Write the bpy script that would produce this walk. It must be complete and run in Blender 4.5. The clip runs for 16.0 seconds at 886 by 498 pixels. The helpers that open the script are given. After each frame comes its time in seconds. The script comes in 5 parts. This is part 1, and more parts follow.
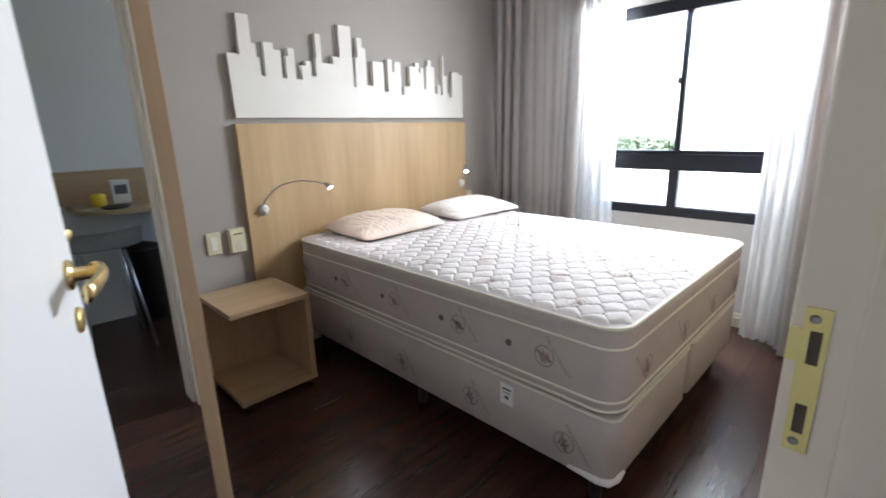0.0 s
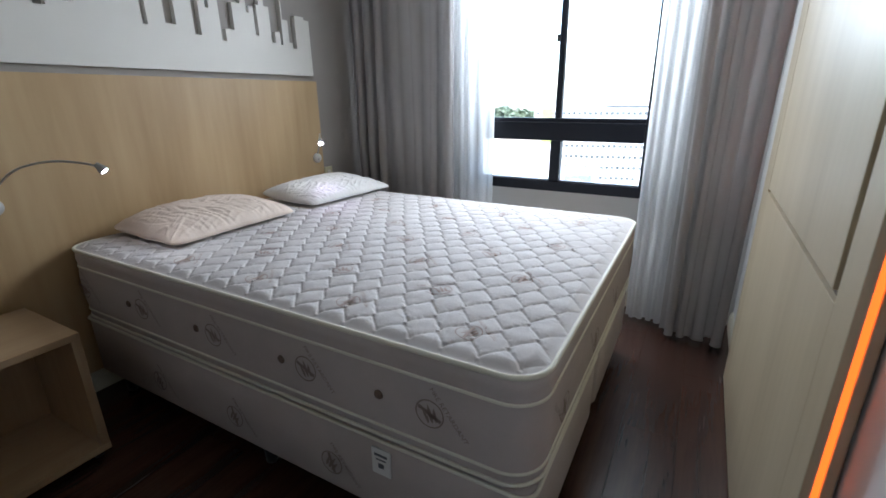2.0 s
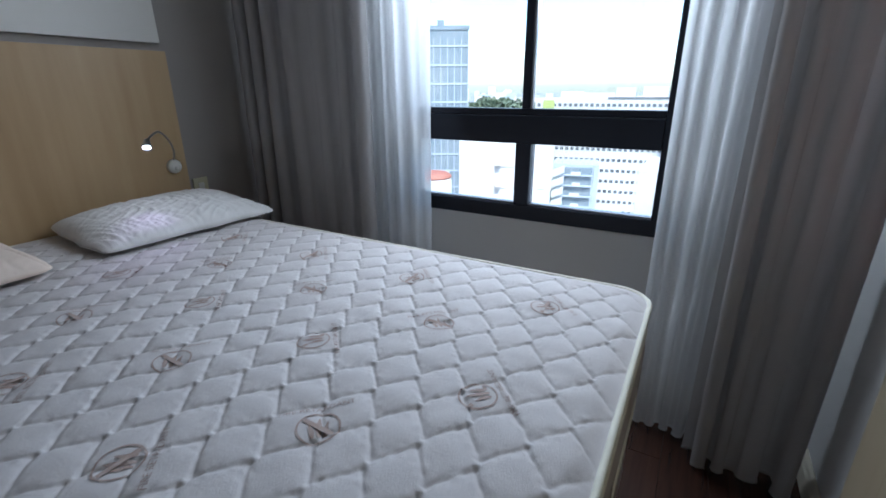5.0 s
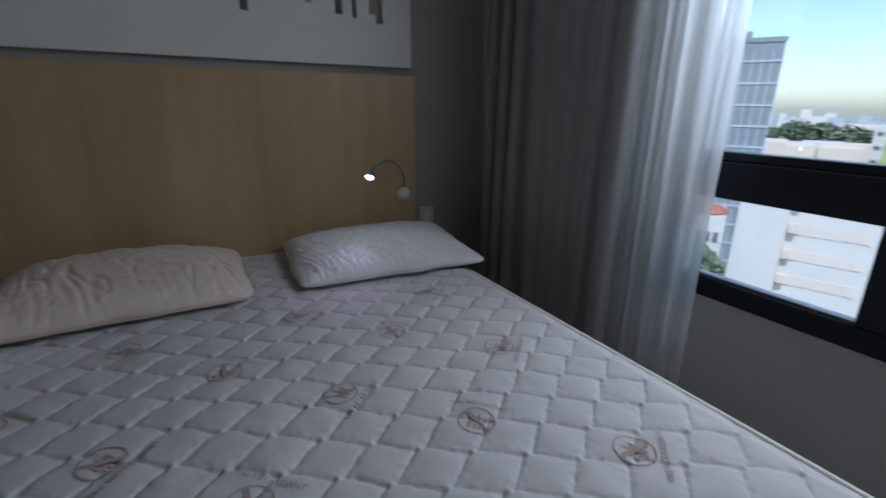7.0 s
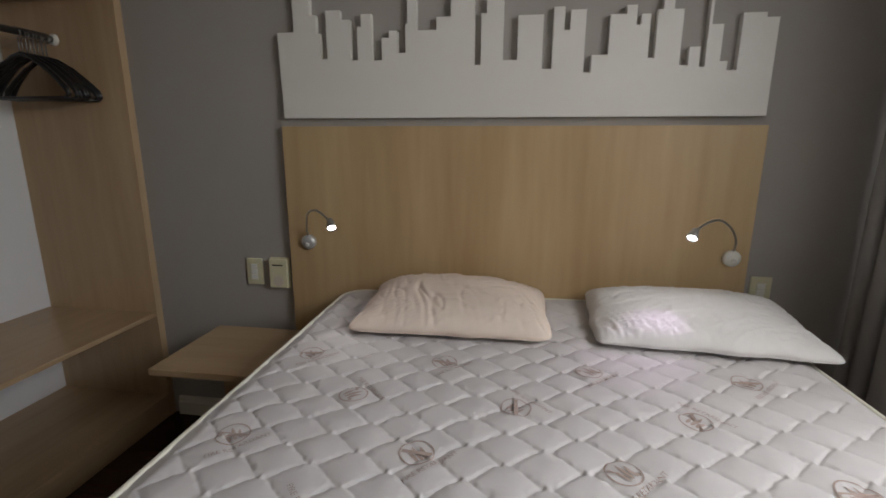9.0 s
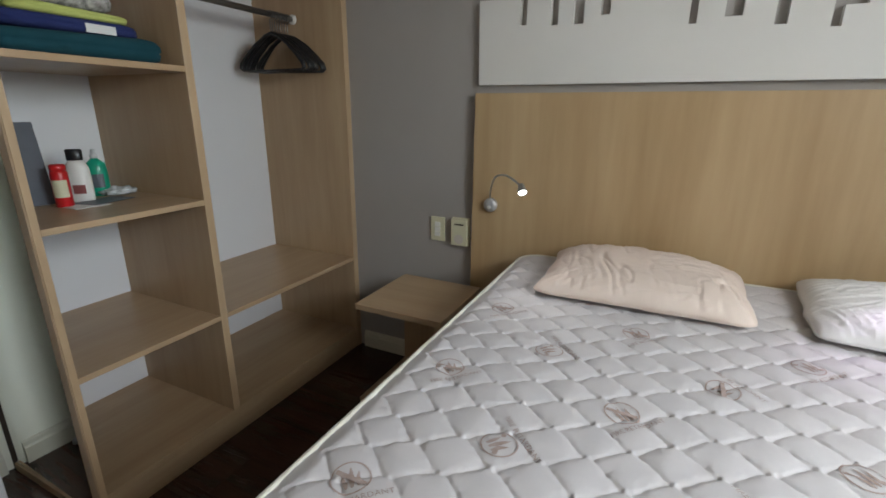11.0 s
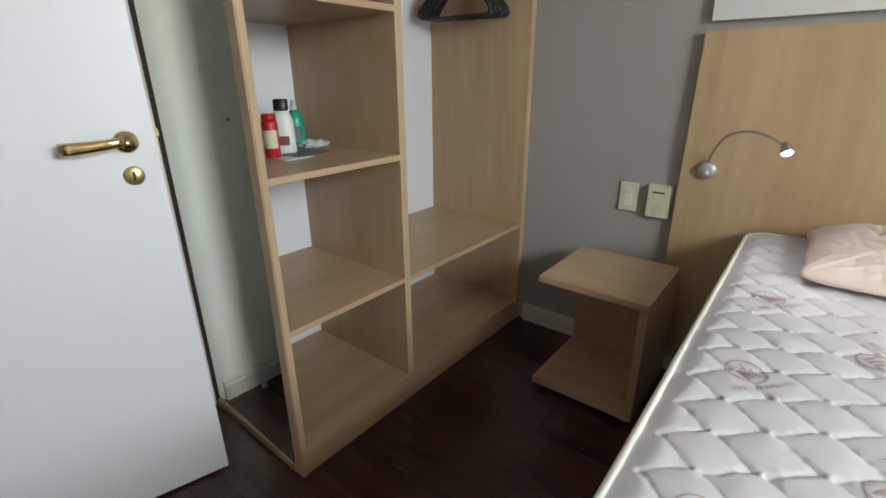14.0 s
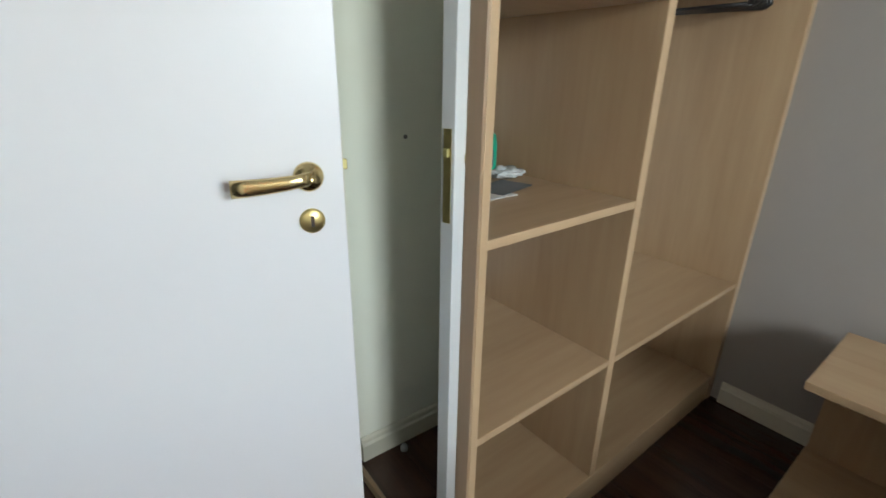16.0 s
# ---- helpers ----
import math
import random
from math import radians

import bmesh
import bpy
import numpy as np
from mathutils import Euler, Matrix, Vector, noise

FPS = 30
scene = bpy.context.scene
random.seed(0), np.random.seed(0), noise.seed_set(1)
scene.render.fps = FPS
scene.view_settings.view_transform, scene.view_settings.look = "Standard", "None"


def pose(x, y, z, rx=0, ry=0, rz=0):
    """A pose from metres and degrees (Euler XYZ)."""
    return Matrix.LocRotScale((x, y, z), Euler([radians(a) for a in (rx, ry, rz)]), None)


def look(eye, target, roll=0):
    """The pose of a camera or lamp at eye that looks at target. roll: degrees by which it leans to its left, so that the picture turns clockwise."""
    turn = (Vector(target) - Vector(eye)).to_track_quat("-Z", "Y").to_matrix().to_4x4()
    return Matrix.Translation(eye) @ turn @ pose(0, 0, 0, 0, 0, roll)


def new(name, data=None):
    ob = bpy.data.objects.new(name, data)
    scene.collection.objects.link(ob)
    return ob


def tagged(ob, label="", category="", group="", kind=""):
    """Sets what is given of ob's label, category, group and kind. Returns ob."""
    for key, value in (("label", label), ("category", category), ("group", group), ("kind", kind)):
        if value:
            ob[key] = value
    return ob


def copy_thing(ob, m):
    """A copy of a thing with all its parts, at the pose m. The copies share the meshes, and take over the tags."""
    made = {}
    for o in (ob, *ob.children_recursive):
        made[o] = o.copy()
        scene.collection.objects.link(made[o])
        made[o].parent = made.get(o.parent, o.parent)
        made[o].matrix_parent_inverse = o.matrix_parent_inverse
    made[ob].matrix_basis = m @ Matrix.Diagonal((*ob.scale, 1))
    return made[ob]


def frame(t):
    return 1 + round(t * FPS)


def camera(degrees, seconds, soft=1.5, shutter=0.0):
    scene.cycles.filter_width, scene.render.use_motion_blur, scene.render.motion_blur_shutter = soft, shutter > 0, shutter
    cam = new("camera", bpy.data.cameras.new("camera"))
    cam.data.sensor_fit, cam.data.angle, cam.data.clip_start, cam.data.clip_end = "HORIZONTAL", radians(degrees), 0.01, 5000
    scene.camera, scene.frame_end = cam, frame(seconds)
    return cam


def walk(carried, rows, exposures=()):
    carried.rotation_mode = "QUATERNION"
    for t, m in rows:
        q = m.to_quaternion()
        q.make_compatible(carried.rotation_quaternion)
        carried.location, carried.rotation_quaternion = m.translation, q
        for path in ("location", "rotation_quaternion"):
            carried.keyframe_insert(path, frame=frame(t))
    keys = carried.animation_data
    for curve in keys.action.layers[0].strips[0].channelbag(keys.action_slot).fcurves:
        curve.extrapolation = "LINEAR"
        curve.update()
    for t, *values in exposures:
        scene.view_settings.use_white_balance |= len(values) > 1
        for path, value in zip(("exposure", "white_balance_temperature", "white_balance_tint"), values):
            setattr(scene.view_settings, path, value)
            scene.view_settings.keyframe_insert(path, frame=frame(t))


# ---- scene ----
cam = camera(88.4, 16.0, soft=1.6, shutter=0.3)
PATH = [
    (0, (0.242, 0.595, 1.224), (1.612, 1.962, 0.72), -1.5),
    (0.5, (0.349, 0.61, 1.211), (1.889, 1.759, 0.656), -1.4),
    (1, (0.473, 0.685, 1.207), (2.124, 1.658, 0.635), -1.4),
    (1.5, (0.594, 0.784, 1.198), (2.278, 1.688, 0.607), -1.0),
    (2, (0.69, 0.871, 1.184), (2.346, 1.798, 0.551), -0.6),
    (2.5, (0.827, 0.938, 1.175), (2.483, 1.867, 0.531), -1.2),
    (3, (0.996, 0.967, 1.155), (2.67, 1.841, 0.495), -0.9),
    (3.5, (1.18, 0.99, 1.135), (2.88, 1.801, 0.466), 0.0),
    (5.8, (1.925, 1.094, 1.142), (3.473, 2.197, 0.507), 1.1),
    (6, (1.972, 1.133, 1.145), (3.481, 2.295, 0.524), 1.8),
    (6.5, (2.01, 1.241, 1.138), (3.347, 2.601, 0.538), 2.4),
    (7, (2.068, 1.278, 1.175), (3.005, 2.94, 0.575), 0.7),
    (7.5, (2.1, 1.268, 1.178), (2.575, 3.152, 0.699), 1.1),
    (8, (2.09, 1.283, 1.206), (2.238, 3.228, 0.763), 1.5),
    (8.5, (2.061, 1.288, 1.215), (1.968, 3.235, 0.766), 0.9),
    (9, (2.05, 1.287, 1.207), (1.771, 3.22, 0.77), 0.2),
    (9.5, (2.033, 1.266, 1.203), (1.582, 3.167, 0.767), 0.3),
    (10, (2.001, 1.244, 1.213), (1.369, 3.076, 0.725), 0.5),
    (10.2, (1.991, 1.228, 1.212), (1.293, 3.033, 0.704), 0.5),
    (12.5, (1.76, 1.16, 1.2), (0.741, 2.746, 0.523), 0.8),
    (13, (1.746, 1.144, 1.18), (0.576, 2.619, 0.507), 0.9),
    (13.5, (1.69, 1.135, 1.158), (0.441, 2.534, 0.472), 0.5),
    (14, (1.55, 1.155, 1.146), (0.366, 2.615, 0.438), -0.4),
    (14.5, (1.43, 1.144, 1.162), (0.309, 2.619, 0.412), 0.1),
    (15, (1.304, 1.13, 1.161), (0.047, 2.495, 0.426), 0.0),
    (15.5, (1.19, 1.162, 1.153), (-0.181, 2.448, 0.47), 0.1),
    (16, (1.058, 1.234, 1.177), (-0.41, 2.39, 0.463), 0.9),
]
# seconds, stops, kelvin, tint
EXPOSURES = [(0.0, 1.75, 6300, 10), (0.5, 1.5, 6300, 10), (1.0, 0.95, 6150, 9), (1.5, 0.75, 6000, 8), (2.5, 0.65, 5850, 7), (3.5, 0.4, 5700, 7), (6.0, -0.8, 5500, 8), (7.0, -1.25, 5600, 9),
             (7.5, -1.5, 5750, 9), (8.0, -0.85, 6200, 10), (8.5, -0.35, 6700, 10), (9.0, 0.1, 6800, 11), (10.0, 0.4, 6500, 9), (12.5, 1.05, 6400, 6), (13.5, 1.05, 6450, 6), (14.0, 1.3, 6450, 6), (15.0, 1.62, 6450, 5), (16.0, 1.5, 6400, 5)]
BASE_EXPOSURE = 2.0
walk(cam, [(t, look(eye, target, roll)) for t, eye, target, roll in PATH], [(t, BASE_EXPOSURE + e, k, tint) for t, e, k, tint in EXPOSURES])


# ---- world and sun ----
SUN_ELEV, SUN_AZ = 52.0, 215.0
world = bpy.data.worlds.new("world")
scene.world = world
world.use_nodes = True
sky = world.node_tree.nodes.new("ShaderNodeTexSky")
sky.sky_type, sky.sun_disc = "NISHITA", False
sky.sun_elevation, sky.sun_rotation = radians(SUN_ELEV), radians(90 - SUN_AZ)
sky.air_density, sky.dust_density, sky.ozone_density = 1.0, 1.2, 1.0
back = world.node_tree.nodes["Background"]
back.inputs["Strength"].default_value = 0.13
world.node_tree.links.new(sky.outputs[0], back.inputs[0])
sun = new("sun", bpy.data.lights.new("sun", "SUN"))
sun.data.energy, sun.data.angle, sun.data.color = 2.2, radians(2.0), (1.0, 0.95, 0.88)
away = Vector((math.cos(radians(SUN_AZ)) * math.cos(radians(SUN_ELEV)), math.sin(radians(SUN_AZ)) * math.cos(radians(SUN_ELEV)), math.sin(radians(SUN_ELEV))))
sun.matrix_basis = look(away * 50, (0, 0, 0))


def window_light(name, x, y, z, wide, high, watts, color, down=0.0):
    """An area lamp in a window's opening, in place of daylight from the bright sky."""
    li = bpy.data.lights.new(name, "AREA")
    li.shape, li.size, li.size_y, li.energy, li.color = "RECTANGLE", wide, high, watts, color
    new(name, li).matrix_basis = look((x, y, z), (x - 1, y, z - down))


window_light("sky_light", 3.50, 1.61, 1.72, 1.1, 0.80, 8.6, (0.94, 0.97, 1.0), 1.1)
# added fill lamp, so that the next room is lit in the mirror
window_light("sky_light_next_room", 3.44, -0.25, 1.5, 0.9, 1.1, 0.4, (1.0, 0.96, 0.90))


# ---- materials ----
def material(name, color, rough=0.6, metal=0.0, grain=0.0, scale=(8, 8, 8), bump=0.0, dark=None, spec=0.5, per=0.0, fine=0.0):
    """A plain surface: base colour, two scales of variation, bump."""
    m = bpy.data.materials.new(name)
    m.use_nodes = True
    nt = m.node_tree
    b = nt.nodes["Principled BSDF"]
    b.inputs["Roughness"].default_value, b.inputs["Metallic"].default_value = rough, metal
    b.inputs["Specular IOR Level"].default_value = spec
    dark = dark or tuple(c * 0.72 for c in color)
    geo = nt.nodes.new("ShaderNodeNewGeometry")
    mapping = nt.nodes.new("ShaderNodeMapping")
    mapping.inputs["Scale"].default_value = scale
    nt.links.new(geo.outputs["Position"], mapping.inputs[0])
    if per:
        info = nt.nodes.new("ShaderNodeObjectInfo")
        mul = nt.nodes.new("ShaderNodeMath")
        mul.operation, mul.inputs[1].default_value = "MULTIPLY", 17.0
        nt.links.new(info.outputs["Random"], mul.inputs[0])
        nt.links.new(mul.outputs[0], mapping.inputs["Location"])
    n1 = nt.nodes.new("ShaderNodeTexNoise")
    n1.inputs["Scale"].default_value, n1.inputs["Detail"].default_value, n1.inputs["Roughness"].default_value = 1.0, 6.0, 0.6
    nt.links.new(mapping.outputs[0], n1.inputs["Vector"])
    n2 = nt.nodes.new("ShaderNodeTexNoise")
    n2.inputs["Scale"].default_value, n2.inputs["Detail"].default_value = 7.0, 4.0
    nt.links.new(mapping.outputs[0], n2.inputs["Vector"])
    add = nt.nodes.new("ShaderNodeMath")
    add.operation = "MULTIPLY_ADD"
    add.inputs[1].default_value = 0.35
    nt.links.new(n2.outputs[0], add.inputs[0])
    nt.links.new(n1.outputs[0], add.inputs[2])
    ramp = nt.nodes.new("ShaderNodeMapRange")
    ramp.inputs["From Min"].default_value, ramp.inputs["From Max"].default_value = 0.42, 0.92
    nt.links.new(add.outputs[0], ramp.inputs["Value"])
    mix = nt.nodes.new("ShaderNodeMix")
    mix.data_type = "RGBA"
    mix.inputs["A"].default_value, mix.inputs["B"].default_value = (*color, 1), (*[c + (d - c) * grain for c, d in zip(color, dark)], 1)
    nt.links.new(ramp.outputs[0], mix.inputs["Factor"])
    out = mix.outputs["Result"]
    if per:
        hsv = nt.nodes.new("ShaderNodeHueSaturation")
        rng = nt.nodes.new("ShaderNodeMapRange")
        rng.inputs["To Min"].default_value, rng.inputs["To Max"].default_value = 1 - per, 1 + per
        nt.links.new(info.outputs["Random"], rng.inputs["Value"])
        nt.links.new(rng.outputs[0], hsv.inputs["Value"])
        nt.links.new(out, hsv.inputs["Color"])
        out = hsv.outputs[0]
    nt.links.new(out, b.inputs["Base Color"])
    if bump:
        bn = nt.nodes.new("ShaderNodeBump")
        bn.inputs["Strength"].default_value, bn.inputs["Distance"].default_value = bump, 0.002
        src = n2.outputs[0]
        if fine:
            n3 = nt.nodes.new("ShaderNodeTexNoise")
            n3.inputs["Scale"].default_value, n3.inputs["Detail"].default_value = fine, 3.0
            nt.links.new(geo.outputs["Position"], n3.inputs["Vector"])
            src = n3.outputs[0]
        nt.links.new(src, bn.inputs["Height"])
        nt.links.new(bn.outputs[0], b.inputs["Normal"])
    rr = nt.nodes.new("ShaderNodeMapRange")
    rr.inputs["To Min"].default_value, rr.inputs["To Max"].default_value = max(rough - 0.06, 0.02), min(rough + 0.08, 1)
    nt.links.new(n1.outputs[0], rr.inputs["Value"])
    nt.links.new(rr.outputs[0], b.inputs["Roughness"])
    return m


def glow(name, color, strength):
    m = bpy.data.materials.new(name)
    m.use_nodes = True
    b = m.node_tree.nodes["Principled BSDF"]
    b.inputs["Base Color"].default_value = (*color, 1)
    b.inputs["Emission Color"].default_value, b.inputs["Emission Strength"].default_value = (*color, 1), strength
    return m


def cloth(name, color, sheer, scale=(40, 40, 3)):
    """Woven cloth that lets light through: sheer is the share that is seen straight through."""
    m = bpy.data.materials.new(name)
    m.use_nodes = True
    nt = m.node_tree
    nt.nodes.remove(nt.nodes["Principled BSDF"])
    outp = nt.nodes["Material Output"]
    d, t, g, s = (nt.nodes.new(k) for k in ("ShaderNodeBsdfDiffuse", "ShaderNodeBsdfTranslucent", "ShaderNodeMixShader", "ShaderNodeMixShader"))
    tr = nt.nodes.new("ShaderNodeBsdfTransparent")
    geo, mp, nz, mx = (nt.nodes.new(k) for k in ("ShaderNodeNewGeometry", "ShaderNodeMapping", "ShaderNodeTexNoise", "ShaderNodeMix"))
    mp.inputs["Scale"].default_value = scale
    nz.inputs["Scale"].default_value, nz.inputs["Detail"].default_value = 1.0, 4.0
    nt.links.new(geo.outputs["Position"], mp.inputs[0])
    nt.links.new(mp.outputs[0], nz.inputs["Vector"])
    mx.data_type = "RGBA"
    mx.inputs["A"].default_value, mx.inputs["B"].default_value = (*color, 1), (*[c * 0.85 for c in color], 1)
    nt.links.new(nz.outputs[0], mx.inputs["Factor"])
    for b in (d, t):
        nt.links.new(mx.outputs["Result"], b.inputs["Color"])
    g.inputs[0].default_value, s.inputs[0].default_value = 0.6 if sheer else 0.30, sheer
    nt.links.new(d.outputs[0], g.inputs[1])
    nt.links.new(t.outputs[0], g.inputs[2])
    nt.links.new(g.outputs[0], s.inputs[1])
    nt.links.new(tr.outputs[0], s.inputs[2])
    nt.links.new(s.outputs[0], outp.inputs[0])
    return m


OAK, OAK_DARK = (0.50, 0.365, 0.22), (0.37, 0.245, 0.14)
M = {
    "oak_z": material("oak_upright_grain", OAK, 0.36, grain=1.0, scale=(7, 7, 0.55), bump=0.12, dark=OAK_DARK),
    "oak_y": material("oak_lengthwise_grain", OAK, 0.34, grain=1.0, scale=(7, 0.55, 7), bump=0.12, dark=OAK_DARK),
    "oak_x": material("oak_crosswise_grain", OAK, 0.38, grain=1.0, scale=(0.55, 7, 7), bump=0.12, dark=OAK_DARK),
    "oak_board": material("oak_headboard", (0.53, 0.385, 0.215), 0.40, grain=1.0, scale=(4.2, 4.2, 0.38), bump=0.1, dark=(0.385, 0.255, 0.125)),
    "oak_trim": material("oak_edge_trim", (0.44, 0.315, 0.20), 0.42, grain=0.8, scale=(9, 9, 0.5), bump=0.1, dark=(0.33, 0.22, 0.13)),
    "panel_oak": material("pale_oak_panel", (0.50, 0.415, 0.285), 0.4, grain=1.0, scale=(4.5, 4.5, 0.4), bump=0.1, dark=(0.39, 0.315, 0.205)),
    # near-black for floor joints, and for shade put into holes, grooves and gaps
    "gap_shade": material("dark_gap_shade", (0.05, 0.035, 0.025), 0.7),
    "floor": material("dark_laminate", (0.066, 0.030, 0.020), 0.24, grain=1.0, scale=(1.2, 16, 16), bump=0.12, dark=(0.024, 0.011, 0.008), per=0.09),
    "grey_wall": material("warm_grey_paint", (0.365, 0.338, 0.312), 0.8, grain=0.25, scale=(1.2, 1.2, 1.2), bump=0.12, fine=220),
    "white_wall": material("white_paint", (0.74, 0.74, 0.73), 0.75, grain=0.12, scale=(1.5, 1.5, 1.5), bump=0.1, fine=200),
    "cream_wall": material("cream_paint", (0.85, 0.84, 0.72), 0.75, grain=0.15, scale=(1.5, 1.5, 1.5), bump=0.1, fine=200),
    "ceiling": material("ceiling_paint", (0.62, 0.62, 0.61), 0.85, grain=0.1, scale=(1, 1, 1)),
    "door": material("white_door_paint", (0.76, 0.76, 0.77), 0.38, grain=0.08, scale=(2, 2, 2), bump=0.05, fine=90),
    "jamb": material("jamb_paint", (0.59, 0.525, 0.45), 0.5, grain=0.2, scale=(5, 5, 1.5), bump=0.08, fine=60),
    "skirting": material("cream_skirting", (0.68, 0.65, 0.54), 0.5, grain=0.2, scale=(6, 6, 6)),
    "white_mdf": material("white_lacquered_board", (0.70, 0.68, 0.635), 0.5, grain=0.1, scale=(3, 3, 3), bump=0.04, fine=120),
    "white_back": material("white_melamine", (0.74, 0.74, 0.75), 0.45, grain=0.08, scale=(3, 3, 3)),
    "quilt": material("quilted_ticking", (0.56, 0.53, 0.525), 0.85, grain=0.25, scale=(9, 9, 9), bump=0.35, fine=420),
    "ticking": material("side_ticking", (0.46, 0.405, 0.385), 0.85, grain=0.3, scale=(9, 9, 9), bump=0.35, fine=420),
    "piping": material("cream_piping", (0.70, 0.68, 0.58), 0.7, grain=0.2, scale=(20, 20, 20), bump=0.2, fine=300),
    "print": material("brown_ink", (0.30, 0.215, 0.18), 0.85, grain=1.0, scale=(60, 60, 60), dark=(0.45, 0.37, 0.34)),
    "side_print": material("grey_ink", (0.20, 0.155, 0.14), 0.85, grain=0.6, scale=(60, 60, 60), dark=(0.30, 0.25, 0.22)),
    "vent": material("brown_eyelet", (0.12, 0.08, 0.06), 0.6),
    "pillow": material("cream_pillowcase", (0.72, 0.60, 0.515), 0.9, grain=0.3, scale=(7, 7, 7), bump=0.3, fine=380),
    "pillow_w": material("white_pillowcase", (0.72, 0.70, 0.68), 0.9, grain=0.25, scale=(7, 7, 7), bump=0.3, fine=380),
    "brass": material("polished_brass", (0.80, 0.64, 0.33), 0.20, 1.0, grain=0.3, scale=(30, 30, 30)),
    "brass_dull": material("dull_brass", (0.62, 0.50, 0.22), 0.38, 1.0, grain=0.6, scale=(40, 40, 40)),
    "plate_brass": material("strike_brass", (0.60, 0.52, 0.22), 0.42, 0.5, grain=0.5, scale=(40, 40, 40)),
    "chrome": material("brushed_chrome", (0.55, 0.55, 0.56), 0.3, 1.0, grain=0.2, scale=(30, 30, 30)),
    "silver": material("satin_silver_plastic", (0.50, 0.49, 0.48), 0.35, 0.4, grain=0.2, scale=(30, 30, 30)),
    "steel": material("dark_steel_tube", (0.22, 0.21, 0.20), 0.35, 0.9, grain=0.3, scale=(20, 20, 20)),
    "black": material("black_plastic", (0.012, 0.012, 0.013), 0.35, grain=0.3, scale=(20, 20, 20)),
    "frame": material("black_anodised_aluminium", (0.012, 0.015, 0.025), 0.4, 0.3, grain=0.4, scale=(10, 10, 10)),
    "alu": material("grey_aluminium", (0.42, 0.43, 0.46), 0.4, 0.6, grain=0.2, scale=(10, 10, 10)),
    "cream_plastic": material("yellowed_cream_plastic", (0.64, 0.61, 0.42), 0.4, grain=0.3, scale=(25, 25, 25)),
    "white_plastic": material("white_plastic", (0.76, 0.75, 0.70), 0.35, grain=0.2, scale=(25, 25, 25)),
    "red": material("red_plastic", (0.50, 0.012, 0.015), 0.35, grain=0.2, scale=(20, 20, 20)),
    "green": material("green_plastic", (0.01, 0.33, 0.20), 0.3, grain=0.2, scale=(20, 20, 20)),
    "paper": material("white_paper", (0.72, 0.72, 0.70), 0.7, grain=0.2, scale=(20, 20, 20)),
    "grey_paper": material("grey_print", (0.10, 0.11, 0.13), 0.4, grain=0.5, scale=(25, 25, 25)),
    "teal": material("teal_towel", (0.004, 0.055, 0.075), 0.95, grain=0.5, scale=(25, 25, 25), bump=0.8, fine=500),
    "navy": material("navy_towel", (0.014, 0.025, 0.12), 0.95, grain=0.5, scale=(25, 25, 25), bump=0.8, fine=500),
    "lime": material("lime_cloth", (0.50, 0.55, 0.16), 0.9, grain=0.3, scale=(25, 25, 25), bump=0.5, fine=400),
    "spotted": material("spotted_cloth", (0.62, 0.60, 0.58), 0.9, grain=1.0, scale=(60, 60, 60), dark=(0.04, 0.035, 0.035)),
    "yellow": material("yellow_plastic", (0.72, 0.50, 0.02), 0.35),
    "clear": material("frosted_plastic", (0.55, 0.57, 0.57), 0.25, grain=0.1),
    "sheer": cloth("sheer_white_voile", (0.93, 0.94, 0.96), 0.25),
    "drape": cloth("grey_drape", (0.54, 0.52, 0.515), 0.0),
    "led": glow("amber_led_strip", (1.0, 0.13, 0.012), 0.34),
    "led_dim": glow("amber_led_strip_dim", (1.0, 0.16, 0.02), 0.16),
    "bulb": glow("white_led", (0.95, 0.93, 1.0), 25.0),
    "concrete": material("white_render", (0.60, 0.595, 0.58), 0.8, grain=0.3, scale=(0.4, 0.4, 0.4)),
    "beige": material("beige_render", (0.66, 0.58, 0.52), 0.8, grain=0.3, scale=(0.4, 0.4, 0.4)),
    "city_glass": material("blue_curtain_glass", (0.15, 0.20, 0.235), 0.5, 0.0, grain=0.8, scale=(0.25, 0.25, 0.12), dark=(0.29, 0.31, 0.32)),
    "dark_glass": material("far_window_glass", (0.06, 0.065, 0.075), 0.5, grain=0.8, scale=(0.5, 0.5, 0.5), dark=(0.20, 0.21, 0.22)),
    # pale blue-grey: the distance haze is put into this colour
    "hazed_pale_city": material("hazed_pale_render", (0.42, 0.46, 0.52), 0.9, grain=0.4, scale=(0.05, 0.05, 0.05)),
    "tile": material("red_tile", (0.42, 0.17, 0.12), 0.8, grain=0.4, scale=(1, 1, 1)),
    "far_brick": material("dark_red_brick", (0.24, 0.08, 0.075), 0.9, grain=0.4),
    "lime_render": material("lime_render", (0.38, 0.44, 0.14), 0.8, grain=0.3),
    # leaf green lightened and greyed, with distance haze put into it
    "leaf": material("tree_leaf", (0.17, 0.215, 0.14), 0.8, grain=0.6, scale=(0.3, 0.3, 0.3)),
    "bark": material("bark", (0.14, 0.10, 0.07), 0.9, grain=0.5),
    "ground": material("city_ground", (0.34, 0.35, 0.36), 0.9, grain=0.7, scale=(0.02, 0.02, 0.02)),
    "corrugated": material("fibre_cement_roof", (0.25, 0.24, 0.235), 0.85, grain=0.9, scale=(0.5, 1.65, 1.5)),
}
glass = bpy.data.materials.new("window_glass")
glass.use_nodes = True
gnt = glass.node_tree
gnt.nodes.remove(gnt.nodes["Principled BSDF"])
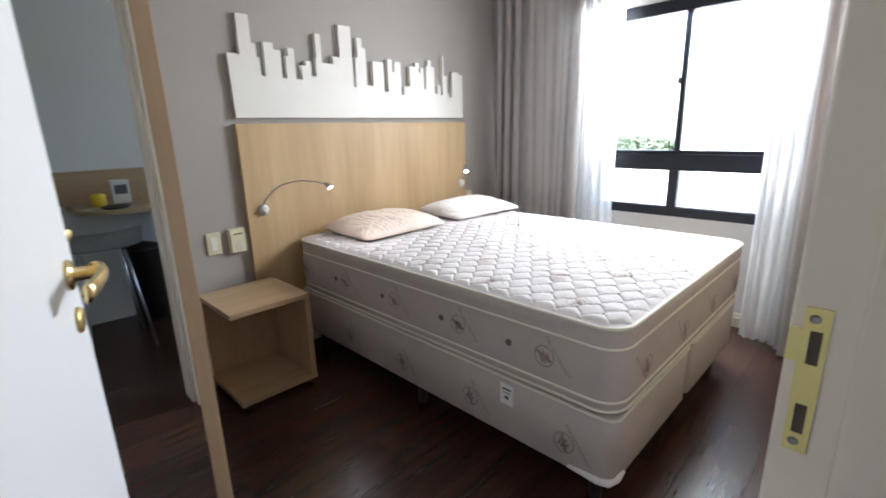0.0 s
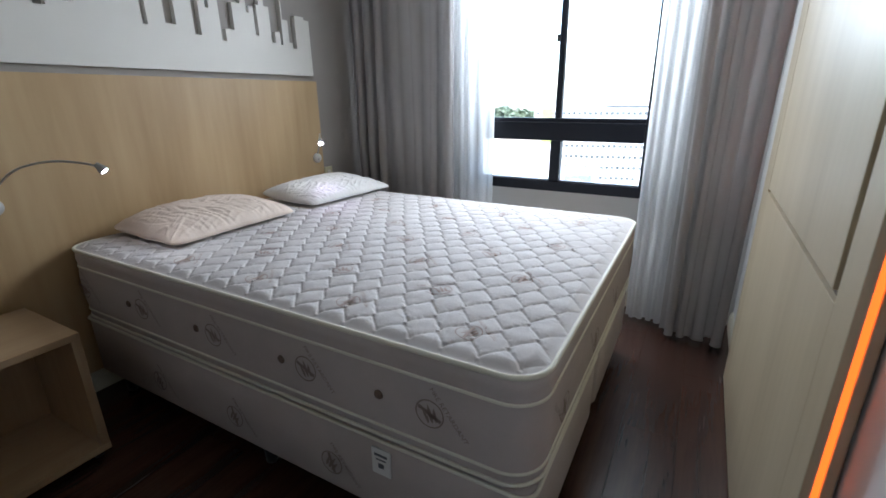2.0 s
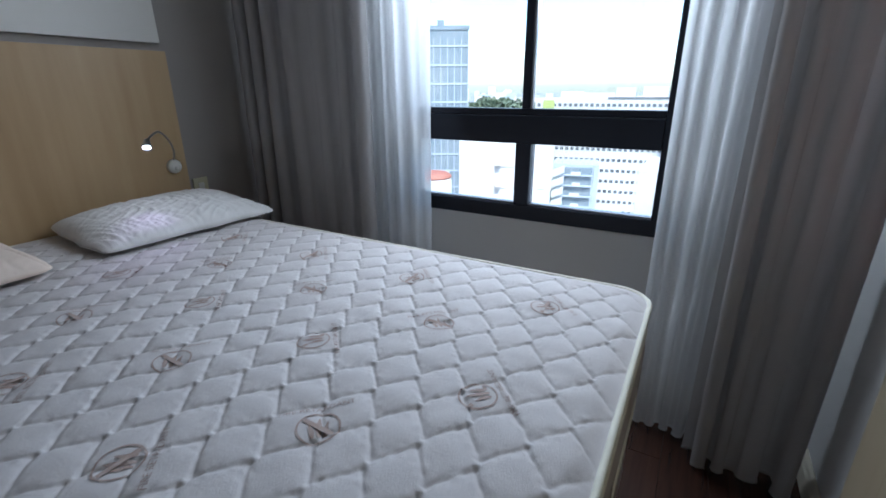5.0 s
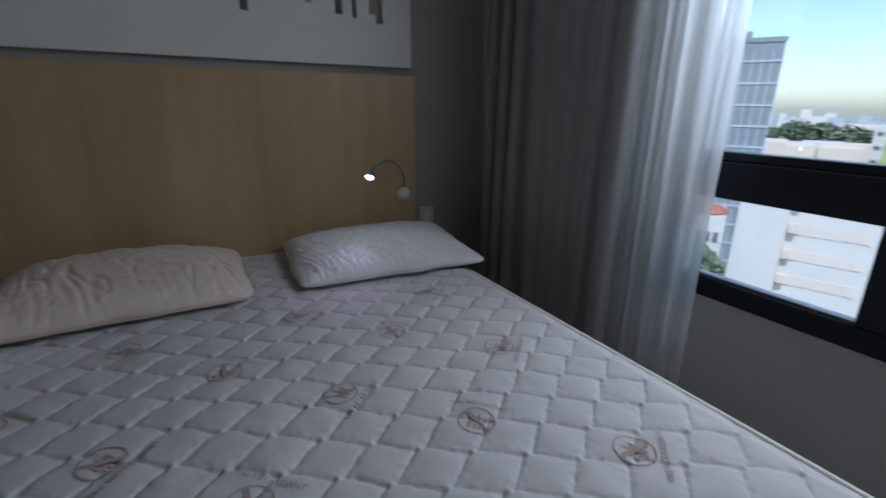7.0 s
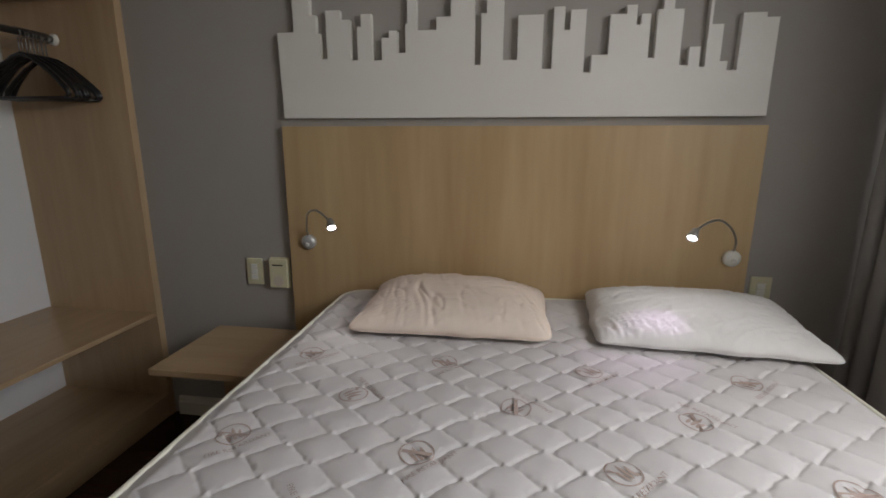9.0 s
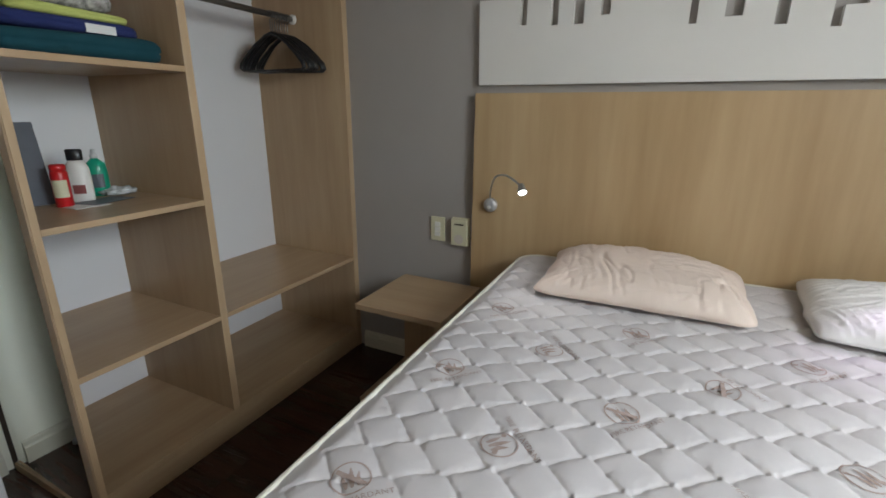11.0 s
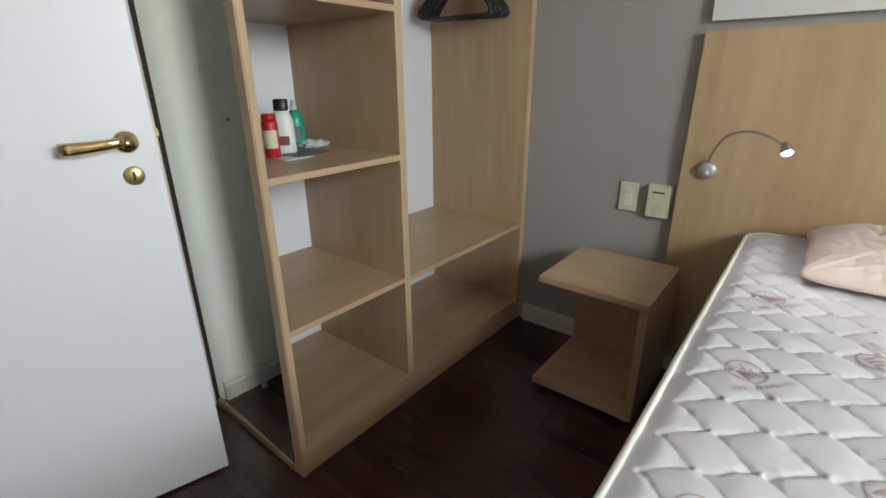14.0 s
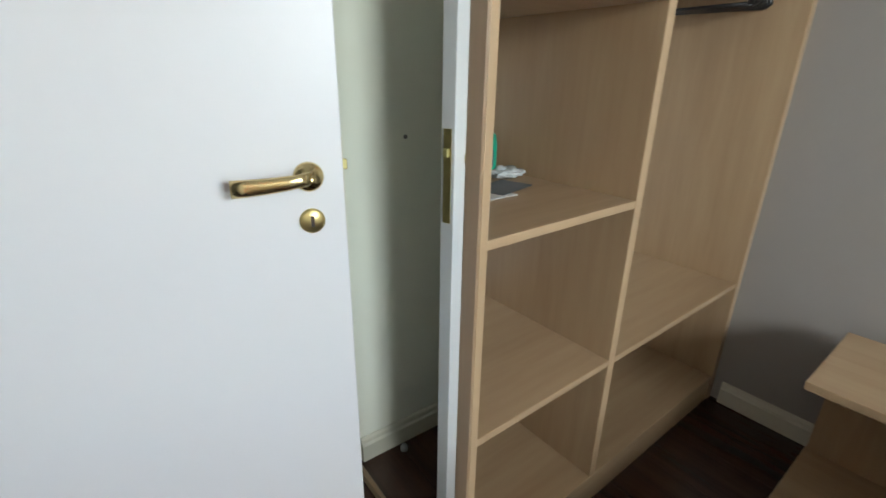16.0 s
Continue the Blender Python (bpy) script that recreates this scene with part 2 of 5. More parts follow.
gt, gg, gm, gf = (gnt.nodes.new(k) for k in ("ShaderNodeBsdfTransparent", "ShaderNodeBsdfGlossy", "ShaderNodeMixShader", "ShaderNodeFresnel"))
gg.inputs["Roughness"].default_value = 0.02
gt.inputs["Color"].default_value = (0.95, 0.97, 0.97, 1)
gnt.links.new(gf.outputs[0], gm.inputs[0])
gnt.links.new(gt.outputs[0], gm.inputs[1])
gnt.links.new(gg.outputs[0], gm.inputs[2])
gnt.links.new(gm.outputs[0], gnt.nodes["Material Output"].inputs[0])
M["glass"] = glass
mirror_mat = bpy.data.materials.new("silvered_mirror")
mirror_mat.use_nodes = True
mb = mirror_mat.node_tree.nodes["Principled BSDF"]
mb.inputs["Base Color"].default_value = (0.90, 0.92, 0.90, 1)
mb.inputs["Metallic"].default_value, mb.inputs["Roughness"].default_value = 1.0, 0.01
M["mirror"] = mirror_mat


# ---- building blocks ----
def part(name, bm, mat, parent=None, label="", smooth=False, kind=""):
    """One mesh object from a bmesh or a mesh; in world metres, under a thing or a part."""
    if isinstance(bm, bpy.types.Mesh):
        me = bm
    else:
        me = bpy.data.meshes.new(name)
        bmesh.ops.recalc_face_normals(bm, faces=bm.faces)
        bm.to_mesh(me)
        bm.free()
    if not me.materials:
        me.materials.append(M[mat] if isinstance(mat, str) else mat)
    if smooth:
        me.polygons.foreach_set("use_smooth", [True] * len(me.polygons))
    ob = new(name, me)
    if parent:
        ob.parent = parent
        if parent.type == "EMPTY":
            ob.matrix_parent_inverse = parent.matrix_basis.inverted()
    return tagged(ob, label=label, kind=kind)


def thing(name, at, label, category, group=""):
    ob = new(name)
    ob.empty_display_size = 0.05
    ob.matrix_basis = pose(*at)
    return tagged(ob, label=label, category=category, group=group)


def box(bm, x0, x1, y0, y1, z0, z1, bevel=0.0, m=None, seg=2):
    made = bmesh.ops.create_cube(bm, size=1.0)["verts"]
    mat = Matrix.Translation(((x0 + x1) / 2, (y0 + y1) / 2, (z0 + z1) / 2)) @ Matrix.Diagonal((x1 - x0, y1 - y0, z1 - z0, 1))
    for v in made:
        v.co = mat @ v.co
    if bevel:
        edges = {e for v in made for e in v.link_edges}
        made = list({v for f in bmesh.ops.bevel(bm, geom=list(edges), offset=bevel, segments=seg, affect="EDGES", profile=0.5)["faces"] for v in f.verts} | {v for v in made if v.is_valid})
    if m:
        for v in made:
            v.co = m @ v.co
    return bm


def slab(name, dims, mat, parent=None, label="", bevel=0.0015, m=None, kind=""):
    return part(name, box(bmesh.new(), *dims, bevel=bevel, m=m), mat, parent, label, kind=kind)


def tube(bm, pts, r, closed=False, seg=10, cap=True):
    """A round bar along points; r is one radius or one for each point."""
    pts = [Vector(p) for p in pts]
    n = len(pts)
    rs = r if isinstance(r, (list, tuple)) else [r] * n
    rings, ref = [], None
    for i, p in enumerate(pts):
        a, b = (pts[i - 1], pts[(i + 1) % n]) if closed else (pts[max(i - 1, 0)], pts[min(i + 1, n - 1)])
        d = (b - a).normalized()
        if ref is None:
            ref = Vector((0, 0, 1)) if abs(d.z) < 0.9 else Vector((1, 0, 0))
        u = (ref - ref.dot(d) * d).normalized()
        ref = u
        w = d.cross(u)
        rings.append([bm.verts.new(p + rs[i] * (math.cos(k * 2 * math.pi / seg) * u + math.sin(k * 2 * math.pi / seg) * w)) for k in range(seg)])
    for i in range(n if closed else n - 1):
        a, b = rings[i], rings[(i + 1) % n]
        for k in range(seg):
            bm.faces.new((a[k], a[(k + 1) % seg], b[(k + 1) % seg], b[k]))
    if cap and not closed:
        bm.faces.new(rings[0])
        bm.faces.new(rings[-1])
    return bm


def lathe(bm, profile, at=(0, 0, 0), m=None, seg=24):
    """A turned shape about z from (radius, height) pairs."""
    m = m or Matrix.Translation(at)
    rings = []
    for r, z in profile:
        rings.append([bm.verts.new(m @ Vector((max(r, 1e-4) * math.cos(k * 2 * math.pi / seg), max(r, 1e-4) * math.sin(k * 2 * math.pi / seg), z))) for k in range(seg)])
    for a, b in zip(rings, rings[1:]):
        for k in range(seg):
            bm.faces.new((a[k], a[(k + 1) % seg], b[(k + 1) % seg], b[k]))
    bm.faces.new(rings[0])
    bm.faces.new(rings[-1])
    return bm


def round_rect(x0, x1, y0, y1, r, n=8):
    out = []
    for cx, cy, a in ((x1 - r, y1 - r, 0), (x0 + r, y1 - r, 90), (x0 + r, y0 + r, 180), (x1 - r, y0 + r, 270)):
        out += [(cx + r * math.cos(radians(a + 90 * k / n)), cy + r * math.sin(radians(a + 90 * k / n))) for k in range(n + 1)]
    return out


def loft(bm, rings, caps=True):
    vs = [[bm.verts.new(p) for p in ring] for ring in rings]
    for a, b in zip(vs, vs[1:]):
        for k in range(len(a)):
            bm.faces.new((a[k], a[(k + 1) % len(a)], b[(k + 1) % len(a)], b[k]))
    if caps:
        bm.faces.new(vs[0])
        bm.faces.new(vs[-1])
    return bm


def prism(bm, outline, y0, y1):
    """An outline in x and z, made thick from y0 to y1."""
    return loft(bm, [[(x, y0, z) for x, z in outline], [(x, y1, z) for x, z in outline]])


def lettering(body, size):
    """The points and faces of a line of writing, from its middle, in x and y."""
    cu = bpy.data.curves.new("writing", "FONT")
    cu.body, cu.size, cu.align_x, cu.align_y, cu.resolution_u = body, size, "CENTER", "CENTER", 2
    ob = new("writing", cu)
    me = bpy.data.meshes.new_from_object(ob.evaluated_get(bpy.context.evaluated_depsgraph_get()))
    pts, faces = [v.co.copy() for v in me.vertices], [tuple(p.vertices) for p in me.polygons]
    bpy.data.objects.remove(ob)
    bpy.data.curves.remove(cu)
    bpy.data.meshes.remove(me)
    return pts, faces


def lay(bm, pts, faces, put):
    """Adds points and faces to bm, each point sent through put."""
    vs = [bm.verts.new(put(p)) for p in pts]
    for f in faces:
        try:
            bm.faces.new([vs[i] for i in f])
        except ValueError:
            pass


# ---- the room: walls, ceiling ----
W_X, N_Y, E_X, S_Y, TOP = 0.0, 3.0, 3.363, 0.594, 2.5
S_BACK, OUT_Y = 0.49, -0.92
WIN_Y0, WIN_Y1, WIN_Z0, WIN_Z1 = 1.108, 2.125, 0.645, 1.944


def wall(name, pieces, mat, label):
    bm = bmesh.new()
    for d in pieces:
        box(bm, *d)
    ob = part(name, bm, mat, kind="structure", label=label)
    return tagged(ob, category="wall")


wall("wall_north", [(-0.12, 3.49, N_Y, N_Y + 0.12, 0, TOP)], "grey_wall", "warm grey painted wall behind the headboard")
wall("wall_west", [(-0.12, W_X, 0.3, N_Y, 0, TOP)], "cream_wall", "pale cream painted wall behind the door")
# the opening from y -0.75 to 0.25 is for the added, unseen window
wall("wall_east", [(E_X, 3.49, OUT_Y, -0.75, 0, TOP), (E_X, 3.49, -0.75, 0.25, 0, 0.9), (E_X, 3.49, -0.75, 0.25, 2.1, TOP),
                   (E_X, 3.49, 0.25, WIN_Y0, 0, TOP), (E_X, 3.49, WIN_Y1, N_Y, 0, TOP),
                   (E_X, 3.49, WIN_Y0, WIN_Y1, 0, WIN_Z0), (E_X, 3.49, WIN_Y0, WIN_Y1, WIN_Z1, TOP)], "white_wall", "white painted window wall")
wall("wall_south", [(0.76, E_X, S_BACK, S_Y, 0, TOP), (0.0, 0.76, S_BACK, S_Y, 2.10, TOP), (0.0, 0.035, S_BACK, S_Y, 0, 2.1)], "white_wall", "white painted wall around the doorway")
wall("wall_outer_south", [(-1.12, 3.49, OUT_Y - 0.12, OUT_Y, 0, TOP)], "white_wall", "white painted wall of the next room")
wall("wall_outer_west", [(-1.12, -1.0, OUT_Y, 0.3, 0, TOP), (-1.0, -0.12, 0.3, 0.42, 0, TOP)], "white_wall", "white painted wall of the next room")
bm = box(bmesh.new(), -1.12, 3.49, OUT_Y - 0.12, N_Y + 0.12, TOP, TOP + 0.12)
tagged(part("ceiling", bm, "ceiling", kind="structure", label="plain white painted ceiling"), category="ceiling")
floor = tagged(part("floor", box(bmesh.new(), -1.12, 3.49, OUT_Y - 0.12, N_Y + 0.12, -0.12, -0.006), "gap_shade", kind="structure", label="dark brown wood laminate floor of long boards"), category="floor")


def skirting(name, length, m, label="cream painted skirting board with a moulded top"):
    """A board with a stepped top, along x from 0 to length, its face towards -y."""
    prof = [(0, 0), (-0.016, 0), (-0.016, 0.060), (-0.011, 0.067), (-0.009, 0.080), (-0.004, 0.087), (0, 0.087)]
    ob = part(name, loft(bmesh.new(), [[m @ Vector((x, y, z)) for y, z in prof] for x in (0, length)]), "skirting", kind="structure", label=label)
    tagged(ob, category="skirting board")


skirting("baseboard", E_X - 0.58, pose(0.58, N_Y - 0.001, 0))
skirting("baseboard", 0.945, pose(0.001, 0.74, 0, rz=90))
skirting("baseboard", N_Y - S_Y - 0.04, pose(E_X - 0.001, N_Y - 0.018, 0, rz=-90))
skirting("baseboard", E_X - 2.80, pose(E_X - 0.018, S_Y + 0.001, 0, rz=180))
skirting("baseboard", 1.48 - 0.83, pose(1.48, S_Y + 0.001, 0, rz=180))

# doorway lining: two jambs, a head, the stop and the casings
JX = 0.73
frame_1 = tagged(thing("door_frame", (0.4, 0.5, 0), "cream painted timber door lining with brass strike plate", "door frame"), kind="structure")
bm = bmesh.new()
box(bm, JX, 0.76, 0.475, 0.6425, 0, 2.07, 0.003)
box(bm, JX - 0.012, JX, 0.49, 0.595, 0, 2.07, 0.002)
part("jamb", bm, "jamb", frame_1)
slab("jamb", (0.035, 0.065, 0.475, 0.6255, 0, 2.07), "jamb", frame_1, bevel=0.003)
slab("frame_head", (0.035, 0.76, 0.475, 0.645, 2.07, 2.10), "jamb", frame_1, bevel=0.003)
slab("casing", (0.761, 0.820, 0.5945, 0.606, 0, 2.16), "jamb", frame_1, bevel=0.006)
slab("casing", (0.035, 0.820, 0.5945, 0.605, 2.101, 2.16), "jamb", frame_1, bevel=0.006)
slab("casing", (0.735, 0.80, 0.462, 0.474, 0, 2.16), "jamb", frame_1, bevel=0.003)
PZ, PY0 = 0.996, 0.017
plate = bmesh.new()
for y0, y1, z0, z1 in ((0.597, 0.616, 0.050, 0.071), (0.610, 0.625, 0.018, 0.050), (0.597, 0.601, 0.018, 0.050), (0.597, 0.616, -0.022, 0.018),
                       (0.597, 0.602, -0.052, -0.022), (0.611, 0.616, -0.052, -0.022), (0.597, 0.616, -0.071, -0.052)):
    box(plate, JX - 0.0022, JX - 0.0002, y0 + PY0, y1 + PY0, PZ + z0, PZ + z1)
strike = part("strike_plate", plate, "plate_brass", frame_1, "brass strike plate with two bolt holes")
# flat dark pieces behind the plate, the holes' shade as colour
part("bolt_hole", box(box(bmesh.new(), JX - 0.0008, JX + 0.0004, 0.618, 0.627, PZ + 0.018, PZ + 0.050), JX - 0.0008, JX + 0.0004, 0.619, 0.628, PZ - 0.052, PZ - 0.022), "gap_shade", strike, "dark piece for the bolt holes' shade")
screws = bmesh.new()
for z in (PZ + 0.061, PZ - 0.061):
    lathe(screws, [(0.0045, 0), (0.0035, 0.0012), (0.001, 0.0006)], m=pose(JX - 0.002, 0.625, z, ry=-90), seg=12)
part("screw", screws, "steel", strike)

# ---- door leaf, swung open against the west wall ----
HINGE, FREE = Vector((0.0846, 0.694, 0)), Vector((0.328, 1.585, 0))
along = (HINGE - FREE).normalized()
leaf_m = Matrix.Translation((FREE.x, FREE.y, 0)) @ Matrix.Rotation(math.atan2(along.y, along.x), 4, "Z")
LEAF = (HINGE - FREE).length
door = tagged(thing("door_1", (FREE.x, FREE.y, 0), "white painted flush door standing open, brass handle", "door"), kind="structure")
slab("door_leaf", (0, LEAF, -0.035, 0, 0.008, 2.06), "door", door, bevel=0.002, m=leaf_m)
lock = part("lock_plate", box(bmesh.new(), -0.0015, 0.001, -0.028, -0.008, 0.875, 1.075, m=leaf_m), "brass_dull", door, "brass lock face plate on the door's edge")
part("latch_bolt", box(bmesh.new(), -0.010, 0, -0.024, -0.012, 1.018, 1.036, bevel=0.002, m=leaf_m), "plate_brass", lock)
bm = bmesh.new()
lathe(bm, [(0.0255, 0), (0.0255, 0.004), (0.022, 0.008), (0.012, 0.010), (0.011, 0.042)], m=leaf_m @ pose(0.06, 0, 1.012, rx=-90))
rose = part("handle_rosette", bm, "brass", door, "round polished brass rosette", smooth=True)
bm = bmesh.new()
spine = [(0.058, 0.036, 1.019), (0.062, 0.046, 1.018), (0.078, 0.050, 1.016), (0.10, 0.050, 1.013), (0.13, 0.047, 1.010), (0.16, 0.043, 1.008), (0.182, 0.040, 1.007)]
rings = []
for (x, y, z), hw, hd in zip(spine, (0.010, 0.011, 0.011, 0.012, 0.013, 0.014, 0.0145), (0.008, 0.008, 0.008, 0.0075, 0.007, 0.007, 0.007)):
    rings.append([leaf_m @ Vector((x + (0.004 * math.cos(a) if x < 0.07 else 0), y + hd * math.cos(a), z + hw * math.sin(a))) for a in [k * math.pi / 8 for k in range(16)]])
part("door_handle", loft(bm, rings), "brass", rose, "flat curved brass lever", smooth=True)
bm = lathe(bmesh.new(), [(0.022, 0), (0.022, 0.004), (0.019, 0.007), (0.001, 0.0075)], m=leaf_m @ pose(0.06, 0, 0.934, rx=-90))
esc = part("keyhole_rosette", bm, "brass_dull", door, "round dull brass keyhole rosette", smooth=True)
# dark piece on the rosette, coloured like a hole in shade
part("keyhole", box(bmesh.new(), 0.057, 0.063, 0.0072, 0.0082, 0.924, 0.944, m=leaf_m), "gap_shade", esc)
bm = lathe(bmesh.new(), [(0.0255, 0), (0.0255, 0.004), (0.022, 0.008), (0.011, 0.010), (0.011, 0.030)], m=leaf_m @ pose(0.06, -0.035, 1.018, rx=90))
part("handle_rosette", bm, "brass", door, smooth=True)
for z in (0.25, 1.0, 1.8):
    part("hinge", tube(bmesh.new(), [leaf_m @ Vector((LEAF + 0.004, 0.0, z)), leaf_m @ Vector((LEAF + 0.004, 0.0, z + 0.09))], 0.006), "brass_dull", door)

stop = thing("door_stop", (0.045, 1.55, 0), "small grey door stop on the floor by the wall", "door stop")
part("stop_body", lathe(bmesh.new(), [(0.012, 0), (0.012, 0.012), (0.008, 0.02), (0.002, 0.022)], at=(0.045, 1.55, 0)), "alu", stop, smooth=True)
peg = thing("wall_screw", (0, 1.50, 1.02), "small dark screw head in the cream wall", "screw")
part("screw_head", lathe(bmesh.new(), [(0.006, 0), (0.006, 0.003), (0.002, 0.005)], m=pose(0.0, 1.50, 1.02, ry=90), seg=12), "steel", peg)

# ---- window ----
win = tagged(thing("window_1", (E_X, 1.61, WIN_Z0), "black aluminium window, two upper panes over two lower panes", "window"), kind="structure")
FX = E_X - 0.008


def bar(name, y0, y1, z0, z1, x0=FX, x1=FX + 0.055, mat="frame", parent=win, label=""):
    return slab(name, (x0, x1, y0, y1, z0, z1), mat, parent, label, bevel=0.003)


bar("window_frame", WIN_Y0, WIN_Y1, WIN_Z0, 0.703)
bar("window_frame", WIN_Y0, WIN_Y1, 1.873, WIN_Z1)
bar("window_frame", WIN_Y0, WIN_Y0 + 0.032, 0.7035, 1.8725)
bar("window_frame", WIN_Y1 - 0.032, WIN_Y1, 0.7035, 1.8725)
bar("transom", WIN_Y0 + 0.0325, WIN_Y1 - 0.0325, 0.939, 1.040, x0=FX - 0.004)
bar("transom", WIN_Y0 + 0.0325, WIN_Y1 - 0.0325, 1.041, 1.064, x0=FX + 0.004)
bar("mullion", 1.582, 1.641, 0.7035, 0.9385)
bar("mullion", 1.595, 1.624, 1.0645, 1.8725)
bar("sash_edge", 1.586, 1.5945, 1.0645, 1.8725, x0=FX + 0.006, x1=FX + 0.030, mat="alu", label="bare grey aluminium sash edge")
bar("glazing_bead", WIN_Y0 + 0.0325, 1.581, 0.7035, 0.711, x0=FX + 0.012, x1=FX + 0.040, mat="alu", label="pale sill bead")
bar("glazing_bead", 1.642, WIN_Y1 - 0.0325, 0.7035, 0.711, x0=FX + 0.012, x1=FX + 0.040, mat="alu", label="pale sill bead")
bm = box(bmesh.new(), FX - 0.014, FX - 0.001, 1.618, 1.636, 1.462, 1.498, bevel=0.003)
box(bm, FX - 0.024, FX - 0.013, 1.622, 1.632, 1.470, 1.480, bevel=0.002)
part("window_latch", bm, "black", win, "small black sash latch")
for y0, y1, z0, z1, x in ((WIN_Y0 + 0.033, 1.581, 0.712, 0.938, 0.03), (1.642, WIN_Y1 - 0.033, 0.712, 0.938, 0.03), (WIN_Y0 + 0.033, 1.585, 1.065, 1.872, 0.035), (1.625, WIN_Y1 - 0.033, 1.065, 1.872, 0.022)):
    pane = slab("pane", (FX + x, FX + x + 0.004, y0, y1, z0, z1), "glass", win, "clear window glass", bevel=0)
    pane.visible_shadow = False
# window out of view, added to go with the next room's fill lamp
unseen_win = tagged(thing("window_2", (E_X, -0.25, 0.9), "added black aluminium window of the next room, out of view", "window"), kind="structure")
for y0, y1, z0, z1 in ((-0.75, 0.25, 0.9, 0.94), (-0.75, 0.25, 2.06, 2.1), (-0.75, -0.71, 0.941, 2.059), (0.21, 0.25, 0.941, 2.059), (-0.27, -0.23, 0.941, 2.059)):
    bar("window_frame", y0, y1, z0, z1, parent=unseen_win)


# ---- curtains ----
def curtain(name, y0, y1, x, folds, amp, mat, label, seed, gather=0.0, drift=0.0):
    """A hanging cloth of uneven folds, from the ceiling rail to just over the floor."""
    rnd = random.Random(seed)
    ph = [rnd.uniform(0, 6.28) for _ in range(4)]
    nu, nv = folds * 14, 26
    verts, faces = [], []
    for j in range(nv + 1):
        h = j / nv
        z = 0.018 + (TOP - 0.03) * h
        for i in range(nu + 1):
            u = i / nu
            a = 2 * math.pi * folds * (u + 0.045 * math.sin(5.1 * u + ph[0]) + 0.02 * math.sin(2.2 * h + 9 * u + ph[1]))
            depth = amp * (0.75 + 0.35 * math.sin(7 * u + ph[2])) * (1 - 0.35 * h)
            yy = y0 + (y1 - y0) * u + 0.35 * depth * math.sin(2 * a) + drift * (1 - h) * (u - 0.5)
            xx = x + depth * math.cos(a) + 0.008 * math.sin(11 * u + 3.1 * h + ph[3]) + gather * (1 - h)
            verts.append((xx, yy, z))
    for j in range(nv):
        for i in range(nu):
            k = j * (nu + 1) + i
            faces.append((k, k + 1, k + nu + 2, k + nu + 1))
    me = bpy.data.meshes.new(name)
    me.from_pydata(verts, [], faces)
    me.update()
    e = thing(name, (x, (y0 + y1) / 2, 0), label, "curtain", "curtains at the window")
    part("cloth", me, mat, e, smooth=True)
    hem = bmesh.new()
    low = [Vector(v) + Vector((0, 0, 0.004)) for v in verts[:nu + 1]]
    tube(hem, low[::2], 0.0035, seg=6)
    part("hem", hem, mat, e, smooth=True)


curtain("curtain", 2.19, 2.93, 3.20, 7, 0.045, "drape", "heavy grey floor-length drape in deep folds beside the headboard wall", 3)
curtain("sheer_curtain", 1.955, 2.33, 3.25, 5, 0.022, "sheer", "sheer white voile curtain drawn aside near the headboard wall", 5)
curtain("curtain", 0.622, 0.945, 3.075, 4, 0.042, "drape", "heavy grey floor-length drape bunched by the panelled wall", 8, drift=-0.06)
curtain("sheer_curtain", 0.90, 1.120, 3.185, 4, 0.020, "sheer", "sheer white voile curtain hanging by the panelled wall", 11, drift=-0.03)
rail = thing("curtain_rail", (3.17, 1.75, 2.47), "white ceiling curtain rail", "curtain rail")
slab("rail", (3.11, 3.27, 0.62, 2.95, 2.478, 2.499), "white_plastic", rail)

# ---- wardrobe (open, no doors), with a mirror on its side ----
ward = thing("open_wardrobe", (0.27, 2.35, 0), "light oak open wardrobe with shelves and a hanging bay", "wardrobe")
WX0, WX1, WT = 0.018, 0.55, 2.20
slab("side_panel", (WX0, 0.5125, 1.7190, 1.7285, 0, WT), "oak_z", ward)
slab("front_stile", (0.513, WX1, 1.7100, 1.7285, 0, WT), "oak_z", ward)
slab("side_panel", (WX0, WX1, 2.965, 2.999, 0, WT), "oak_z", ward)
slab("edge_trim", (0.513, WX1 - 0.001, 1.7060, 1.7097, 0.0, WT), "oak_trim", ward)
slab("foot_rail", (WX0, 0.5125, 1.7045, 1.7120, 0.0, 0.030), "oak_x", ward)
slab("divider", (WX0, WX1 - 0.004, 2.184, 2.212, 0.106, 1.749), "oak_z", ward)
slab("shelf", (WX0, WX1 - 0.004, 1.7290, 2.1835, 0.903, 0.921), "oak_y", ward)
slab("shelf", (WX0, WX1 - 0.004, 1.7290, 2.1835, 1.319, 1.337), "oak_y", ward)
slab("shelf", (WX0, WX1 - 0.004, 1.7290, 2.1835, 0.482, 0.500), "oak_y", ward)
slab("shelf", (WX0, WX1 - 0.004, 2.2125, 2.9645, 0.482, 0.500), "oak_y", ward)
slab("bottom_board", (WX0, WX1 - 0.003, 1.7290, 2.9645, 0.088, 0.1055), "oak_y", ward)
slab("plinth", (0.505, WX1 - 0.004, 1.7290, 2.9645, 0, 0.0875), "oak_y", ward)
slab("top_shelf", (WX0, WX1 - 0.004, 1.7290, 2.9645, 1.7495, 1.768), "oak_y", ward)
slab("top_board", (WX0, WX1 - 0.004, 1.7290, 2.9645, WT - 0.018, WT), "oak_y", ward)
slab("back_panel", (0.002, WX0, 1.7165, 2.999, 0.09, WT), "white_back", ward, "white melamine back panel", bevel=0)
